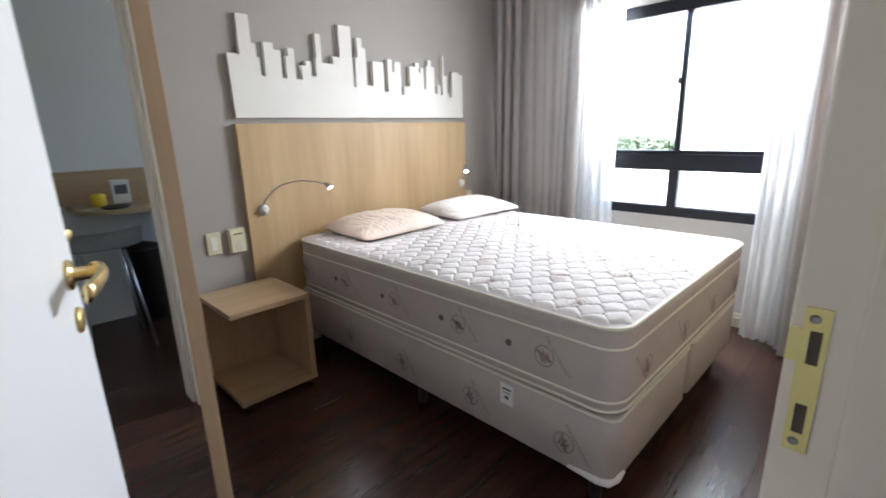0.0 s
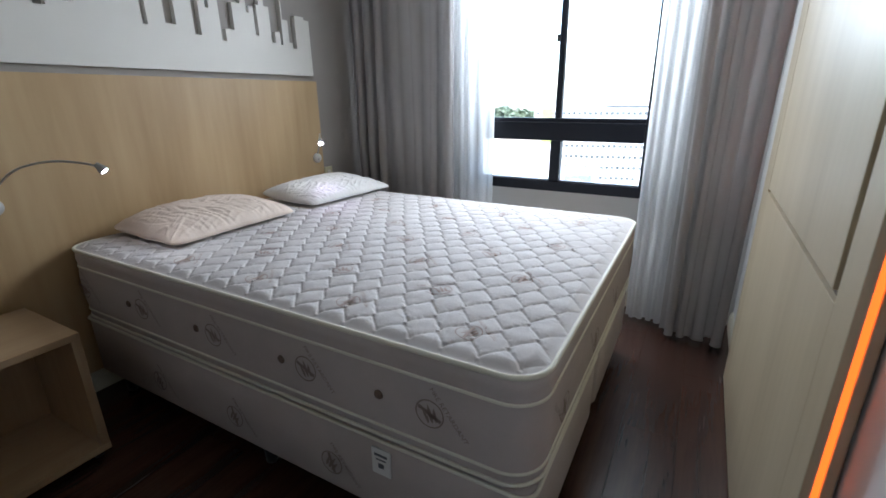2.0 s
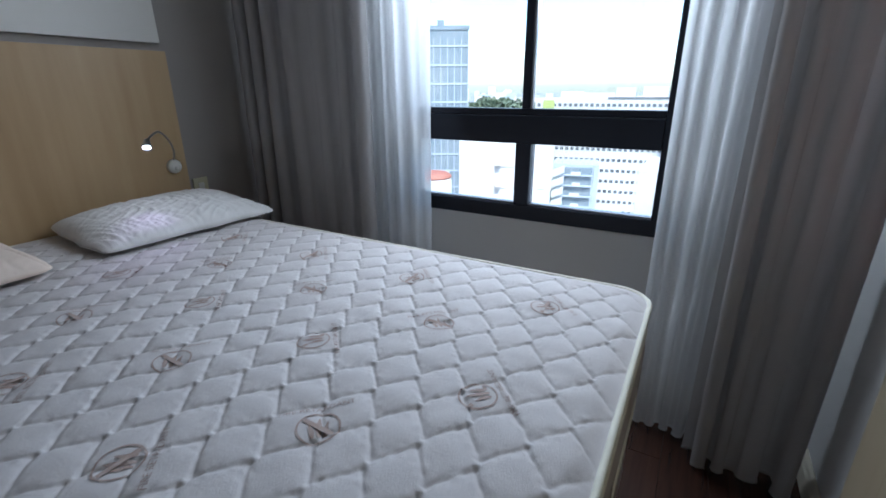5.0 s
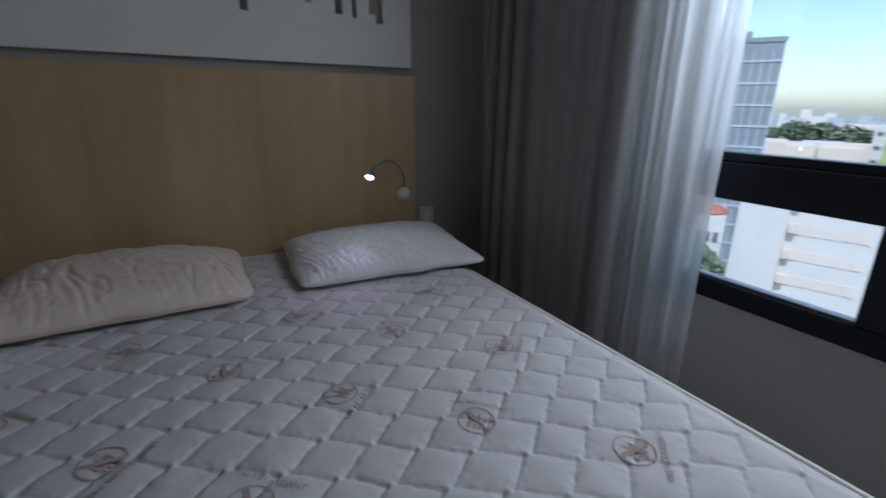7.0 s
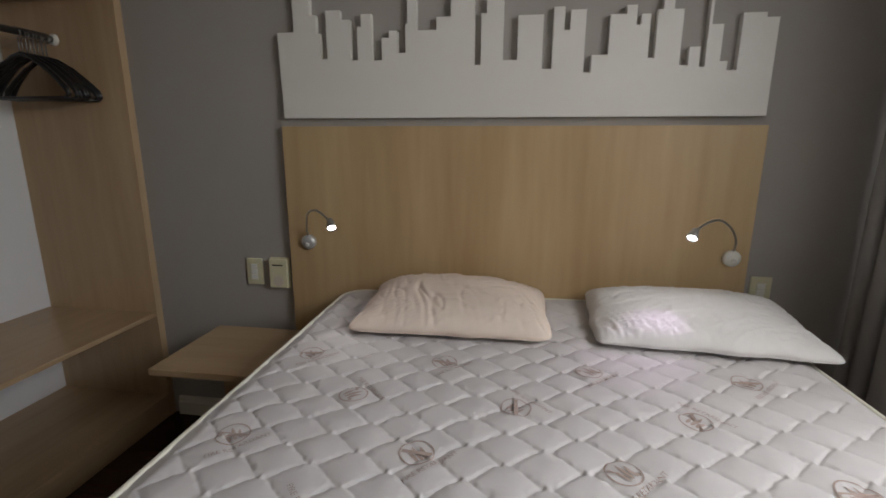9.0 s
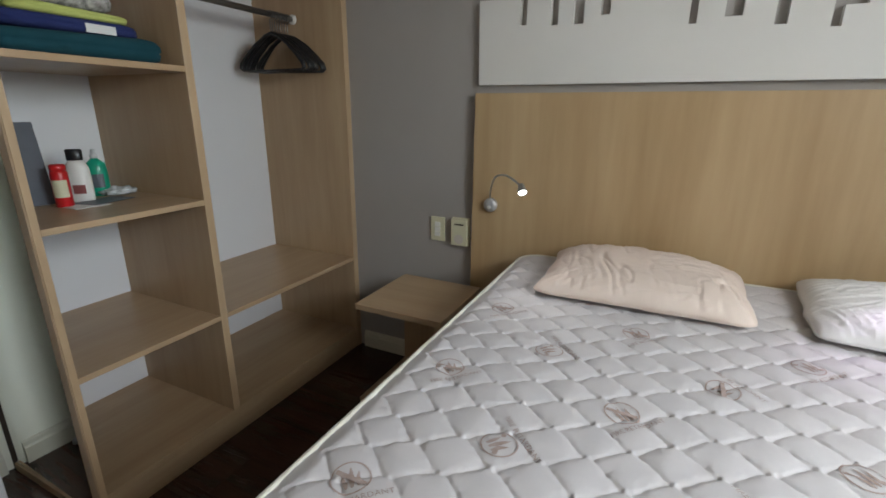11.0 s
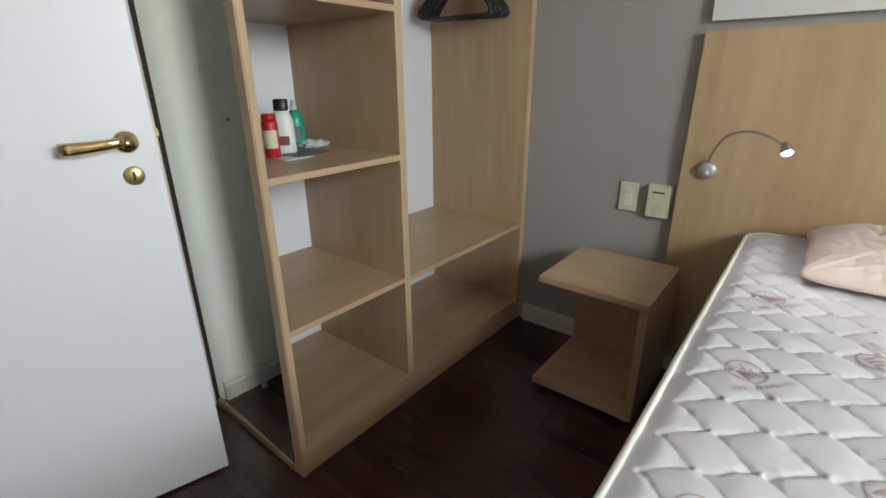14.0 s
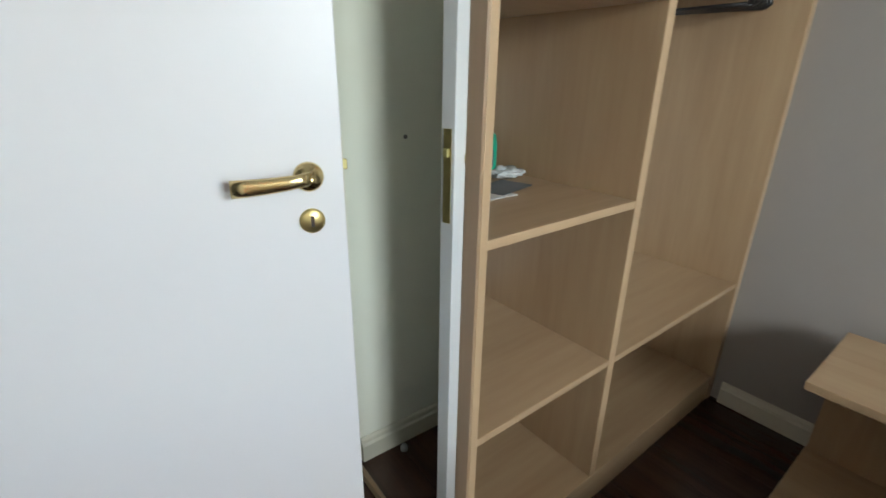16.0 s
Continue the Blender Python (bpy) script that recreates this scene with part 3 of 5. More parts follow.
slab("rear_rail", (WX0, 0.034, 2.2125, 2.9645, 0.34, 0.4815), "white_back", ward, "white rear rail under the shelf")
part("cable_hole", lathe(bmesh.new(), [(0.030, 0), (0.030, 0.003), (0.022, 0.004), (0.001, 0.004)], m=pose(0.0185, 2.33, 1.40, ry=90)), "black", ward, "black round cable grommet")
rod = thing("hanging_rail", (0.27, 2.58, 1.61), "grey steel clothes rail in the hanging bay", "clothes rail")
part("rail", tube(bmesh.new(), [(0.27, 2.2125, 1.61), (0.27, 2.9645, 1.61)], 0.0125, seg=14), "steel", rod, smooth=True)
part("rail_socket", lathe(bmesh.new(), [(0.022, 0), (0.022, 0.006), (0.016, 0.014)], m=pose(0.27, 2.9645, 1.61, rx=90)), "white_plastic", rod, smooth=True)
part("rail_socket", lathe(bmesh.new(), [(0.022, 0), (0.022, 0.006), (0.016, 0.014)], m=pose(0.27, 2.2125, 1.61, rx=-90)), "white_plastic", rod, smooth=True)


def hanger(at):
    e = thing("coat_hanger", at, "black plastic coat hanger on the steel rail", "coat hanger", "hangers on the clothes rail")
    x, y, z = at
    bm = bmesh.new()
    hook = [(x + 0.018 * math.sin(radians(a)), y, z - 0.0005 + 0.018 * math.cos(radians(a)) - 0.0035) for a in range(-100, 181, 20)]
    hook += [(x, y, z - 0.045), (x, y, z - 0.075)]
    part("hook", tube(bm, hook, 0.0025, seg=8), "steel", e, smooth=True)
    bm = bmesh.new()
    arm = [(0.0, -0.075, 0.007), (0.04, -0.085, 0.008), (0.10, -0.118, 0.009), (0.16, -0.165, 0.009), (0.195, -0.198, 0.010), (0.203, -0.218, 0.009), (0.19, -0.229, 0.006)]
    pts = [(x - dx * 0.86, y, z + dz) for dx, dz, _ in arm[::-1]] + [(x + dx * 0.86, y, z + dz) for dx, dz, _ in arm[1:]]
    tube(bm, pts, [r for *_, r in arm[::-1]] + [r for *_, r in arm[1:]], seg=8)
    part("shoulder_bar", bm, "black", e, smooth=True)
    part("trouser_bar", tube(bmesh.new(), [(x - 0.163, y, z - 0.229), (x + 0.163, y, z - 0.229)], 0.005, seg=8), "black", e, smooth=True)
    return e


first = hanger((0.27, 2.822, 1.61))
for k, (dy, turn) in enumerate(((0.012, 6), (0.027, -5), (0.041, 9), (0.055, -3), (0.070, 14), (0.086, -10), (0.102, 4))):
    copy_thing(first, pose(0.27, 2.822 + dy, 1.61, rz=turn + 8))

# added near-black strip: the shade of the mirror's edge gap as colour
slab("gap_shade_strip", (0.001, 0.0050, 1.7065, 1.7160, 0.0, 2.10), "gap_shade", ward, "dark strip in place of the shadow gap beside the mirror", bevel=0)
mirror = thing("mirror", (0.27, 1.704, 0.06), "frameless mirror on the side of the oak wardrobe", "mirror")
slab("mirror_glass", (0.008, 0.5120, 1.7095, 1.7110, 0.032, 2.10), "mirror", mirror, bevel=0, m=pose(0.27, 1.7095, 0, rz=-0.8) @ pose(-0.27, -1.7095, 0))


# ---- things on the wardrobe shelves ----
def towel(name, x0, x1, y0, y1, z0, h, mat, label, seed):
    """A folded cloth: a thick rounded slab that sags and waves a little."""
    e = thing(name, ((x0 + x1) / 2, (y0 + y1) / 2, z0), label, "towel")
    bm = bmesh.new()
    rings = []
    for k, (ins, f) in enumerate(((0.02, 0.0), (0.004, 0.15), (0.0, 0.4), (0.004, 0.47), (0.0, 0.55), (0.0, 0.75), (0.006, 0.92), (0.025, 1.0))):
        rr = round_rect(x0 + ins, x1 - ins, y0 + ins, y1 - ins, 0.035, 7)
        rings.append([(x + 0.004 * noise.noise((x * 20, y * 20, k * 0.3 + seed)), y + 0.005 * noise.noise((y * 20, x * 20, k + seed)),
                       z0 + h * f + (0.010 * noise.noise((x * 9, y * 9, seed)) * f)) for x, y in rr])
    part("cloth", loft(bm, rings), mat, e, smooth=True)
    return e


towel("folded_towel", 0.12, 0.51, 1.745, 2.155, 1.338, 0.060, "teal", "folded teal bath towel on the oak shelf", 1.3)
e = towel("folded_towel", 0.14, 0.49, 1.76, 2.105, 1.399, 0.034, "navy", "folded navy towel with a pale label on a teal towel", 4.2)
slab("label", (0.4885, 0.4925, 1.955, 2.030, 1.403, 1.425), "paper", e, "pale woven label", bevel=0)
towel("folded_cloth", 0.15, 0.485, 1.80, 2.085, 1.435, 0.026, "lime", "folded lime-yellow cloth on a navy towel", 7.7)
towel("folded_cloth", 0.16, 0.47, 1.83, 2.06, 1.462, 0.075, "spotted", "folded spotted grey cloth on top of the towels", 9.1)


def bottle(name, at, prof, mat, label, cap, cap_mat, flat=1.0, turn=0, sticker=None):
    e = thing(name, at, label, "bottle")
    m = pose(*at, rz=turn) @ Matrix.Diagonal((flat, 1, 1, 1))
    part("bottle_body", lathe(bmesh.new(), prof, m=m, seg=28), mat, e, smooth=True)
    part("cap", lathe(bmesh.new(), cap, m=m, seg=24), cap_mat, e, smooth=True)
    if sticker:
        w, z0, z1, depth, smat = sticker
        bm = bmesh.new()
        n = 8
        vs = []
        for z in (z0, z1):
            vs.append([bm.verts.new(m @ Vector((depth / 1 * math.cos(a), depth * math.sin(a), z))) for a in [radians(-w / 2 + w * k / n) for k in range(n + 1)]])
        for k in range(n):
            bm.faces.new((vs[0][k], vs[0][k + 1], vs[1][k + 1], vs[1][k]))
        part("label", bm, smat, e, "printed paper label")
    return e


SH = 0.9215
bottle("lotion_bottle", (0.235, 1.985, SH), [(0.026, 0), (0.033, 0.004), (0.034, 0.02), (0.034, 0.06), (0.032, 0.105), (0.024, 0.125), (0.015, 0.134)], "white_plastic",
       "white lotion bottle with a black cap on the shelf", [(0.021, 0.132), (0.022, 0.136), (0.022, 0.163), (0.018, 0.166), (0.001, 0.1665)], "black", 0.62, -38, (56, 0.028, 0.056, 0.0352, "far_brick"))
bottle("gel_bottle", (0.165, 2.075, SH), [(0.025, 0), (0.030, 0.004), (0.031, 0.03), (0.031, 0.085), (0.027, 0.11), (0.014, 0.122), (0.010, 0.128)], "green",
       "translucent green gel bottle on the shelf", [(0.011, 0.127), (0.011, 0.138), (0.007, 0.142), (0.006, 0.157), (0.001, 0.158)], "clear", 0.7, -30, (70, 0.03, 0.075, 0.0318, "grey_paper"))
bottle("spray_can", (0.275, 1.915, SH), [(0.020, 0), (0.0225, 0.003), (0.0225, 0.10), (0.020, 0.108), (0.018, 0.11)], "red",
       "red tin with a cream label on the shelf", [(0.0205, 0.108), (0.0205, 0.124), (0.016, 0.128), (0.001, 0.1285)], "red", 1.0, -35, (110, 0.030, 0.082, 0.0228, "cream_plastic"))
fold = thing("leaflet", (0.14, 1.90, SH), "dark glossy folded leaflet propped up at the back of the shelf", "leaflet")
slab("cover", (0.20, 0.204, 1.80, 1.925, SH, SH + 0.25), "grey_paper", fold, bevel=0, m=Matrix.Translation((0.2, 1.9, SH)) @ Matrix.Rotation(radians(-9), 4, "Y") @ Matrix.Translation((-0.2, -1.9, -SH)))
flyers = thing("paper_sheets", (0.31, 1.96, SH), "few thin printed sheets lying on the shelf", "paper")
slab("sheet", (0.27, 0.36, 1.90, 2.00, SH + 0.0002, SH + 0.0020), "paper", flyers, bevel=0)
slab("sheet", (0.25, 0.34, 1.95, 2.09, SH + 0.0024, SH + 0.0040), "grey_paper", flyers, bevel=0, m=Matrix.Translation((0.3, 2, 0)) @ Matrix.Rotation(radians(14), 4, "Z") @ Matrix.Translation((-0.3, -2, 0)))
bag = thing("plastic_bag", (0.20, 2.15, SH), "crumpled clear plastic wrapper lying on the shelf", "wrapper")
bm = bmesh.new()
bmesh.ops.create_icosphere(bm, subdivisions=4, radius=1.0)
for v in bm.verts:
    n = noise.noise(v.co * 2.3) * 0.35 + noise.noise(v.co * 6) * 0.18
    v.co = Vector((0.20 + v.co.x * 0.045 * (1 + n), 2.115 + v.co.y * 0.052 * (1 + n), SH + 0.013 + max(v.co.z, -0.9) * 0.0135 * (1 + 2 * n * (v.co.z > -0.5))))
    v.co.z = max(v.co.z, SH + 0.0005)
part("film", bm, "clear", bag, smooth=True)

# ---- headboard and wall art ----
HB_Y = 2.967
head = thing("headboard", (2.03, 2.98, 0.1), "light oak veneer headboard panel fixed to the wall", "headboard")
slab("panel", (1.188, 2.885, HB_Y, 2.998, 0.10, 1.281), "oak_board", head, bevel=0.001)

ART_X0, ART_Z0, ART_Y = 1.199, 1.311, 2.974
art = thing("skyline_wall_art", (2.04, 2.99, ART_Z0), "white cut-out city skyline board hung above the headboard", "wall art")
STEPS = [(0.063, 0.3), (0.063, 0.484), (0.021, 0.355), (0.015, 0.293), (0.025, 0.206), (0.052, 0.368), (0.036, 0.336), (0.027, 0.2), (0.015, 0.311), (0.037, 0.352), (0.037, 0.198), (0.027, 0.272), (0.03, 0.295), (0.029, 0.221), (0.008, 0.316), (0.033, 0.44), (0.07, 0.293), (0.05, 0.334), (0.083, 0.504), (0.022, 0.175), (0.018, 0.341), (0.034, 0.451), (0.024, 0.398), (0.049, 0.189), (0.084, 0.33), (0.033, 0.158), (0.036, 0.352), (0.019, 0.279), (0.05, 0.341), (0.025, 0.144), (0.052, 0.199), (0.05, 0.323), (0.033, 0.349), (0.016, 0.288), (0.028, 0.321), (0.021, 0.186), (0.016, 0.333), (0.032, 0.374), (0.031, 0.332), (0.028, 0.161), (0.034, 0.217), (0.017, 0.155), (0.009, 0.415), (0.036, 0.283), (0.024, 0.171), (0.03, 0.143), (0.069, 0.314), (0.038, 0.299)]
outline = [(ART_X0, ART_Z0)]
x = ART_X0 - 0.006
for w, h in STEPS:
    outline += [(x, ART_Z0 + h), (x + w, ART_Z0 + h)]
    x += w
outline.append((ART_X0 + 1.680, ART_Z0))
outline = [(min(px, ART_X0 + 1.675), pz) for px, pz in outline]
bm = bmesh.new()
front = [bm.verts.new((px, ART_Y, pz)) for px, pz in outline]
face = bm.faces.new(front)
made = bmesh.ops.extrude_face_region(bm, geom=[face])["geom"]
bmesh.ops.translate(bm, verts=[v for v in made if isinstance(v, bmesh.types.BMVert)], vec=(0, 0.0255, 0))
bmesh.ops.triangulate(bm, faces=[f for f in bm.faces if len(f.verts) > 4])
part("board", bm, "white_mdf", art)


# ---- reading lamps ----
def reading_lamp(at, bend, head_at, aim, label, body):
    e = thing("reading_lamp", at, label, "reading lamp", "reading lamps on the headboard")
    x, y, z = at
    m = pose(x, y, z, rx=90)
    part("wall_base", lathe(bmesh.new(), [(0.029, 0), (0.029, 0.012), (0.026, 0.018), (0.012, 0.021), (0.001, 0.021)], m=m), body, e, smooth=True)
    part("switch_button", lathe(bmesh.new(), [(0.008, 0.0205), (0.008, 0.026), (0.001, 0.027)], m=m @ pose(0, -0.008, 0)), "white_plastic", e, smooth=True)
    pts = [Vector(p) for p in ((x, y - 0.012, z + 0.024), *bend, head_at)]
    curve = []
    for i in range(len(pts) - 1):
        p0, p1, p2, p3 = pts[max(i - 1, 0)], pts[i], pts[i + 1], pts[min(i + 2, len(pts) - 1)]
        for k in range(6):
            t = k / 6
            curve.append(0.5 * ((2 * p1) + (p2 - p0) * t + (2 * p0 - 5 * p1 + 4 * p2 - p3) * t * t + (3 * p1 - p0 - 3 * p2 + p3) * t ** 3))
    curve.append(pts[-1])
    part("gooseneck", tube(bmesh.new(), curve, 0.0038, seg=10), "chrome", e, "flexible dark chrome gooseneck", smooth=True)
    hm = look(head_at, aim)
    cup = part("lamp_head", lathe(bmesh.new(), [(0.008, 0.016), (0.010, 0.010), (0.0155, -0.012), (0.0165, -0.020), (0.0150, -0.0205), (0.013, -0.016)], m=hm, seg=20), "chrome", e, smooth=True)
    part("led_lens", lathe(bmesh.new(), [(0.0105, -0.0175), (0.009, -0.0185), (0.001, -0.019)], m=hm, seg=20), "bulb", cup, "lit white lens")
    li = bpy.data.lights.new("reading_light", "SPOT")
    li.spot_size, li.spot_blend, li.shadow_soft_size = radians(52), 1.0, 0.012
    return li, e, hm @ pose(0, 0, -0.024)


li, lamp_e, lm = reading_lamp((1.272, HB_Y, 0.839), [(1.283, 2.925, 0.905), (1.325, 2.85, 0.968), (1.392, 2.765, 0.993), (1.455, 2.695, 0.984)], (1.489, 2.66, 0.967), (1.62, 2.42, 0.70),
                              "silver gooseneck reading lamp, lit, on the headboard by the nightstand", "silver")
LAMP_A = new("reading_light", li)
LAMP_A.matrix_basis, li.energy, li.color = lm, 0.25, (1.0, 0.97, 0.95)
li, lamp_e, lm = reading_lamp((2.826, HB_Y, 0.831), [(2.818, 2.93, 0.90), (2.775, 2.88, 0.950), (2.700, 2.80, 0.988), (2.630, 2.735, 0.980)], (2.594, 2.70, 0.961), (2.40, 2.45, 0.67),
                              "lit gooseneck reading lamp with white base, on the headboard", "white_plastic")
LAMP_B = new("reading_light", li)
LAMP_B.matrix_basis, li.energy, li.color = lm, 0.55, (0.80, 0.62, 1.0)


# ---- wall plates ----
def wall_plate(x, z, w, h, name, label, mat, style):
    e = thing(name, (x, N_Y, z), label, "wall switch" if style == "switch" else "wall socket")
    part("cover_plate", box(bmesh.new(), x - w / 2, x + w / 2, N_Y - 0.010, N_Y - 0.0005, z - h / 2, z + h / 2, bevel=0.003), mat, e)
    if style == "switch":
        bm = bmesh.new()
        for k in (-1, 0, 1):
            box(bm, x - 0.014, x + 0.014, N_Y - 0.0135, N_Y - 0.0102, z + k * 0.023 - 0.0105, z + k * 0.023 + 0.0105, bevel=0.001)
        part("rocker", bm, "white_plastic", e, "white rocker module")
    else:
        part("keycard_pocket", box(bmesh.new(), x - w / 2 + 0.004, x + w / 2 - 0.004, N_Y - 0.030, N_Y - 0.0102, z - h / 2 + 0.004, z + h / 2 - 0.004, bevel=0.004), mat, e)
        # slot is a dark piece on the surface, its shade in the colour
        part("slot", box(bmesh.new(), x - 0.022, x + 0.022, N_Y - 0.0308, N_Y - 0.0302, z + 0.034, z + 0.040), "gap_shade", e)
        part("thumb_notch", lathe(bmesh.new(), [(0.022, 0), (0.018, 0.0006), (0.001, 0.0008)], m=pose(x, N_Y - 0.0302, z - 0.03, rx=90)), "jamb", e)
    return e


wall_plate(1.011, 0.698, 0.070, 0.112, "switch_plate", "cream wall switch plate with three modules above the nightstand", "cream_plastic", "switch")
wall_plate(1.125, 0.697, 0.086, 0.128, "keycard_holder", "yellowed plastic key card switch beside the headboard", "cream_plastic", "card")
wall_plate(2.950, 0.704, 0.070, 0.112, "switch_plate", "cream wall switch plate between headboard and drape", "cream_plastic", "switch")

# ---- nightstand ----
ns = thing("nightstand", (1.065, 2.73, 0), "light oak open C-shaped nightstand on the floor beside the bed", "nightstand")
slab("top_board", (0.876, 1.257, 2.530, 2.920, 0.456, 0.480), "oak_x", ns, bevel=0.002)
slab("bottom_board", (0.878, 1.257, 2.530, 2.920, 0.028, 0.054), "oak_x", ns, bevel=0.002)
slab("side_board", (1.230, 1.256, 2.532, 2.919, 0.0545, 0.4555), "oak_z", ns, bevel=0.001)
slab("back_board", (0.882, 1.2295, 2.895, 2.918, 0.0545, 0.4555), "oak_z", ns, bevel=0.001)
for cx, cy in ((0.91, 2.56), (1.225, 2.56), (0.91, 2.89), (1.225, 2.89)):
    part("caster", lathe(bmesh.new(), [(0.012, -0.012), (0.014, -0.008), (0.014, 0.008), (0.012, 0.012)], m=pose(cx, cy, 0.0142, ry=90), seg=16), "black", ns, smooth=True)

# ---- bed ----
BX0, BX1, BY0, BY1 = 1.434, 2.847, 1.074, 2.948
BZ0, BZ1, MZ0, MZ1 = 0.118, 0.364, 0.374, 0.649
PX, PY = 0.0675, 0.0455


def soft_box(x0, x1, y0, y1, r, prof):
    """A cushion-like block: (inset, height) rings of a rounded rectangle."""
    return loft(bmesh.new(), [[(x, y, z) for x, y in round_rect(x0 + i, x1 - i, y0 + i, y1 - i, r, 8)] for i, z in prof])


def piping(x0, x1, y0, y1, r, z, rad):
    return tube(bmesh.new(), [(x, y, z) for x, y in round_rect(x0, x1, y0, y1, r, 8)], rad, closed=True, seg=8)


FIRE = lettering("FIRE RETARDANT", 0.0150)


def emblem_geo(r=0.033):
    """A ring round a small flame, flat in x and y."""
    pts, faces = [], []
    n = 28
    for k in range(n):
        a = 2 * math.pi * k / n
        pts += [Vector((r * math.cos(a), r * math.sin(a), 0)), Vector(((r - 0.0032) * math.cos(a), (r - 0.0032) * math.sin(a), 0))]
    faces += [(2 * k, 2 * ((k + 1) % n), 2 * ((k + 1) % n) + 1, 2 * k + 1) for k in range(n)]
    for cx, top, w, lean in ((-0.010, 0.010, 0.0040, -0.006), (0.0, 0.022, 0.0046, 0.003), (0.010, 0.012, 0.0040, 0.007)):
        base = len(pts)
        for k in range(7):
            f = k / 6
            hw = w * math.sin(math.pi * min(f * 0.9 + 0.12, 1)) ** 0.8
            c = cx * (1 - 0.2 * f) + lean * f * f
            z = -0.020 + (top + 0.020) * f
            pts += [Vector((c - hw, z, 0)), Vector((c + hw, z, 0))]
        faces += [(base + 2 * k, base + 2 * k + 1, base + 2 * k + 3, base + 2 * k + 2) for k in range(6)]
    base = len(pts)
    pts += [Vector((-0.023, 0.017, 0)), Vector((-0.017, 0.023, 0)), Vector((0.023, -0.017, 0)), Vector((0.017, -0.023, 0))]
    faces.append((base, base + 1, base + 2, base + 3))
    return pts, faces


EMBLEM = emblem_geo()


def edge_gap(x, y, r=0.085):
    """How far a point lies inside the mattress outline."""
    cx, cy = min(max(x, BX0 + r), BX1 - r), min(max(y, BY0 + r), BY1 - r)
    if (cx, cy) == (x, y):
        return min(x - BX0, BX1 - x, y - BY0, BY1 - y)
    return r - math.hypot(x - cx, y - cy)


def quilt_z(x, y):
    d = edge_gap(x, y)
    edge = min(max(d / 0.045, 0), 1)
    edge = edge * edge * (3 - 2 * edge)
    wob = 0.003 * math.sin(x * 17 + 1.3 * math.sin(y * 9)), 0.003 * math.sin(y * 15 + 1.1 * math.sin(x * 8))
    u, v = (x + wob[0] - 1.521) / PX, (y + wob[1] - 1.717) / PY
    a, b = (u + v) / 2, (u - v) / 2
    fa, fb = a - math.floor(a), b - math.floor(b)
    ra, rb = abs(math.sin(math.pi * (a + 0.16 * (fb - 0.5)))), abs(math.sin(math.pi * (b + 0.16 * (fa - 0.5))))
    near = min(ra, rb)
    puff = (ra * rb) ** 0.24
    ca, cb = abs((a + 0.5) % 1 - 0.5), abs((b + 0.5) % 1 - 0.5)
    knot = max(1 - (max(ca, cb) / 0.07) ** 2, 0)
    pucker = noise.noise((x * 75 + y * 30, y * 75 - x * 30, 2.0)) * 0.0022 * max(1 - near * 1.5, 0)
    slack = noise.noise((x * 22, y * 22, 5.0)) * 0.0022
    return MZ1 + 0.004 + 0.010 * edge + (0.0096 * puff + 0.0020 * knot + pucker + slack - 0.0053) * (0.25 + 0.75 * edge) + 0.003 * noise.noise((x * 5, y * 5, 1))


def quilt_top():
    nx, ny = 540, 720
    xs, ys = np.linspace(BX0, BX1, nx), np.linspace(BY0, BY1, ny)
    verts, inside = [], []
    r = 0.085
    for y in ys:
        for x in xs:
            cx, cy = min(max(x, BX0 + r), BX1 - r), min(max(y, BY0 + r), BY1 - r)
            d = math.hypot(x - cx, y - cy)
            inside.append(d <= r)
            px, py = (cx + (x - cx) * r / d, cy + (y - cy) * r / d) if d > r else (x, y)
            verts.append((px, py, quilt_z(px, py)))
    faces = []
    for j in range(ny - 1):
        for i in range(nx - 1):
            k = j * nx + i
            q = (k, k + 1, k + nx + 1, k + nx)
            if any(inside[n] for n in q):
                faces.append(q)
    me = bpy.data.meshes.new("quilted_top")
    me.from_pydata(verts, [], faces)
    me.update()
    return me


mat_e = thing("mattress", (2.1, 2.0, MZ0), "bare quilted mattress with cream piping and brown printed emblems", "mattress")
part("quilted_top", quilt_top(), "quilt", mat_e, smooth=True)
part("mattress_body", soft_box(BX0, BX1, BY0, BY1, 0.085, [(0.006, MZ0 + 0.002), (0.0, MZ0 + 0.012), (0.0, 0.408), (-0.004, 0.45), (-0.005, 0.54), (0.0, 0.585), (-0.003, 0.616), (0.0, 0.643), (0.012, 0.651)]),
     "ticking", mat_e, "greyish printed ticking sides", smooth=True)
for z, rad in ((0.651, 0.0065), (0.585, 0.0045), (0.408, 0.0045), (0.378, 0.0045)):
    part("piping", piping(BX0, BX1, BY0, BY1, 0.085, z, rad), "piping", mat_e, "cream corded piping", smooth=True)
def on_quilt(m):
    return lambda p: (lambda q: Vector((q.x, q.y, quilt_z(q.x, q.y) + 0.0012)))(m @ p)


for row in range(7):
    y = 2.36 - 0.18 * row - (0.0 if row % 2 == 0 else 0.005)
    tilt = 45 if row % 2 == 0 else -45
    for col in range(-1, 5):
        x = (1.54 if row % 2 == 0 else 1.72) + 0.36 * col
        if not (BX0 + 0.06 < x < BX1 - 0.06):
            continue
        bm = bmesh.new()
        lay(bm, *EMBLEM, on_quilt(pose(x, y, 0, rz=tilt)))
        tx, ty = (x + 0.031, y - 0.031) if tilt > 0 else (x + 0.031, y + 0.031)
        if BX0 + 0.09 < tx < BX1 - 0.08:
            lay(bm, *FIRE, on_quilt(pose(tx, ty, 0, rz=tilt)))
        part("printed_emblem", bm, "print", mat_e, "brown printed fire emblem and lettering")


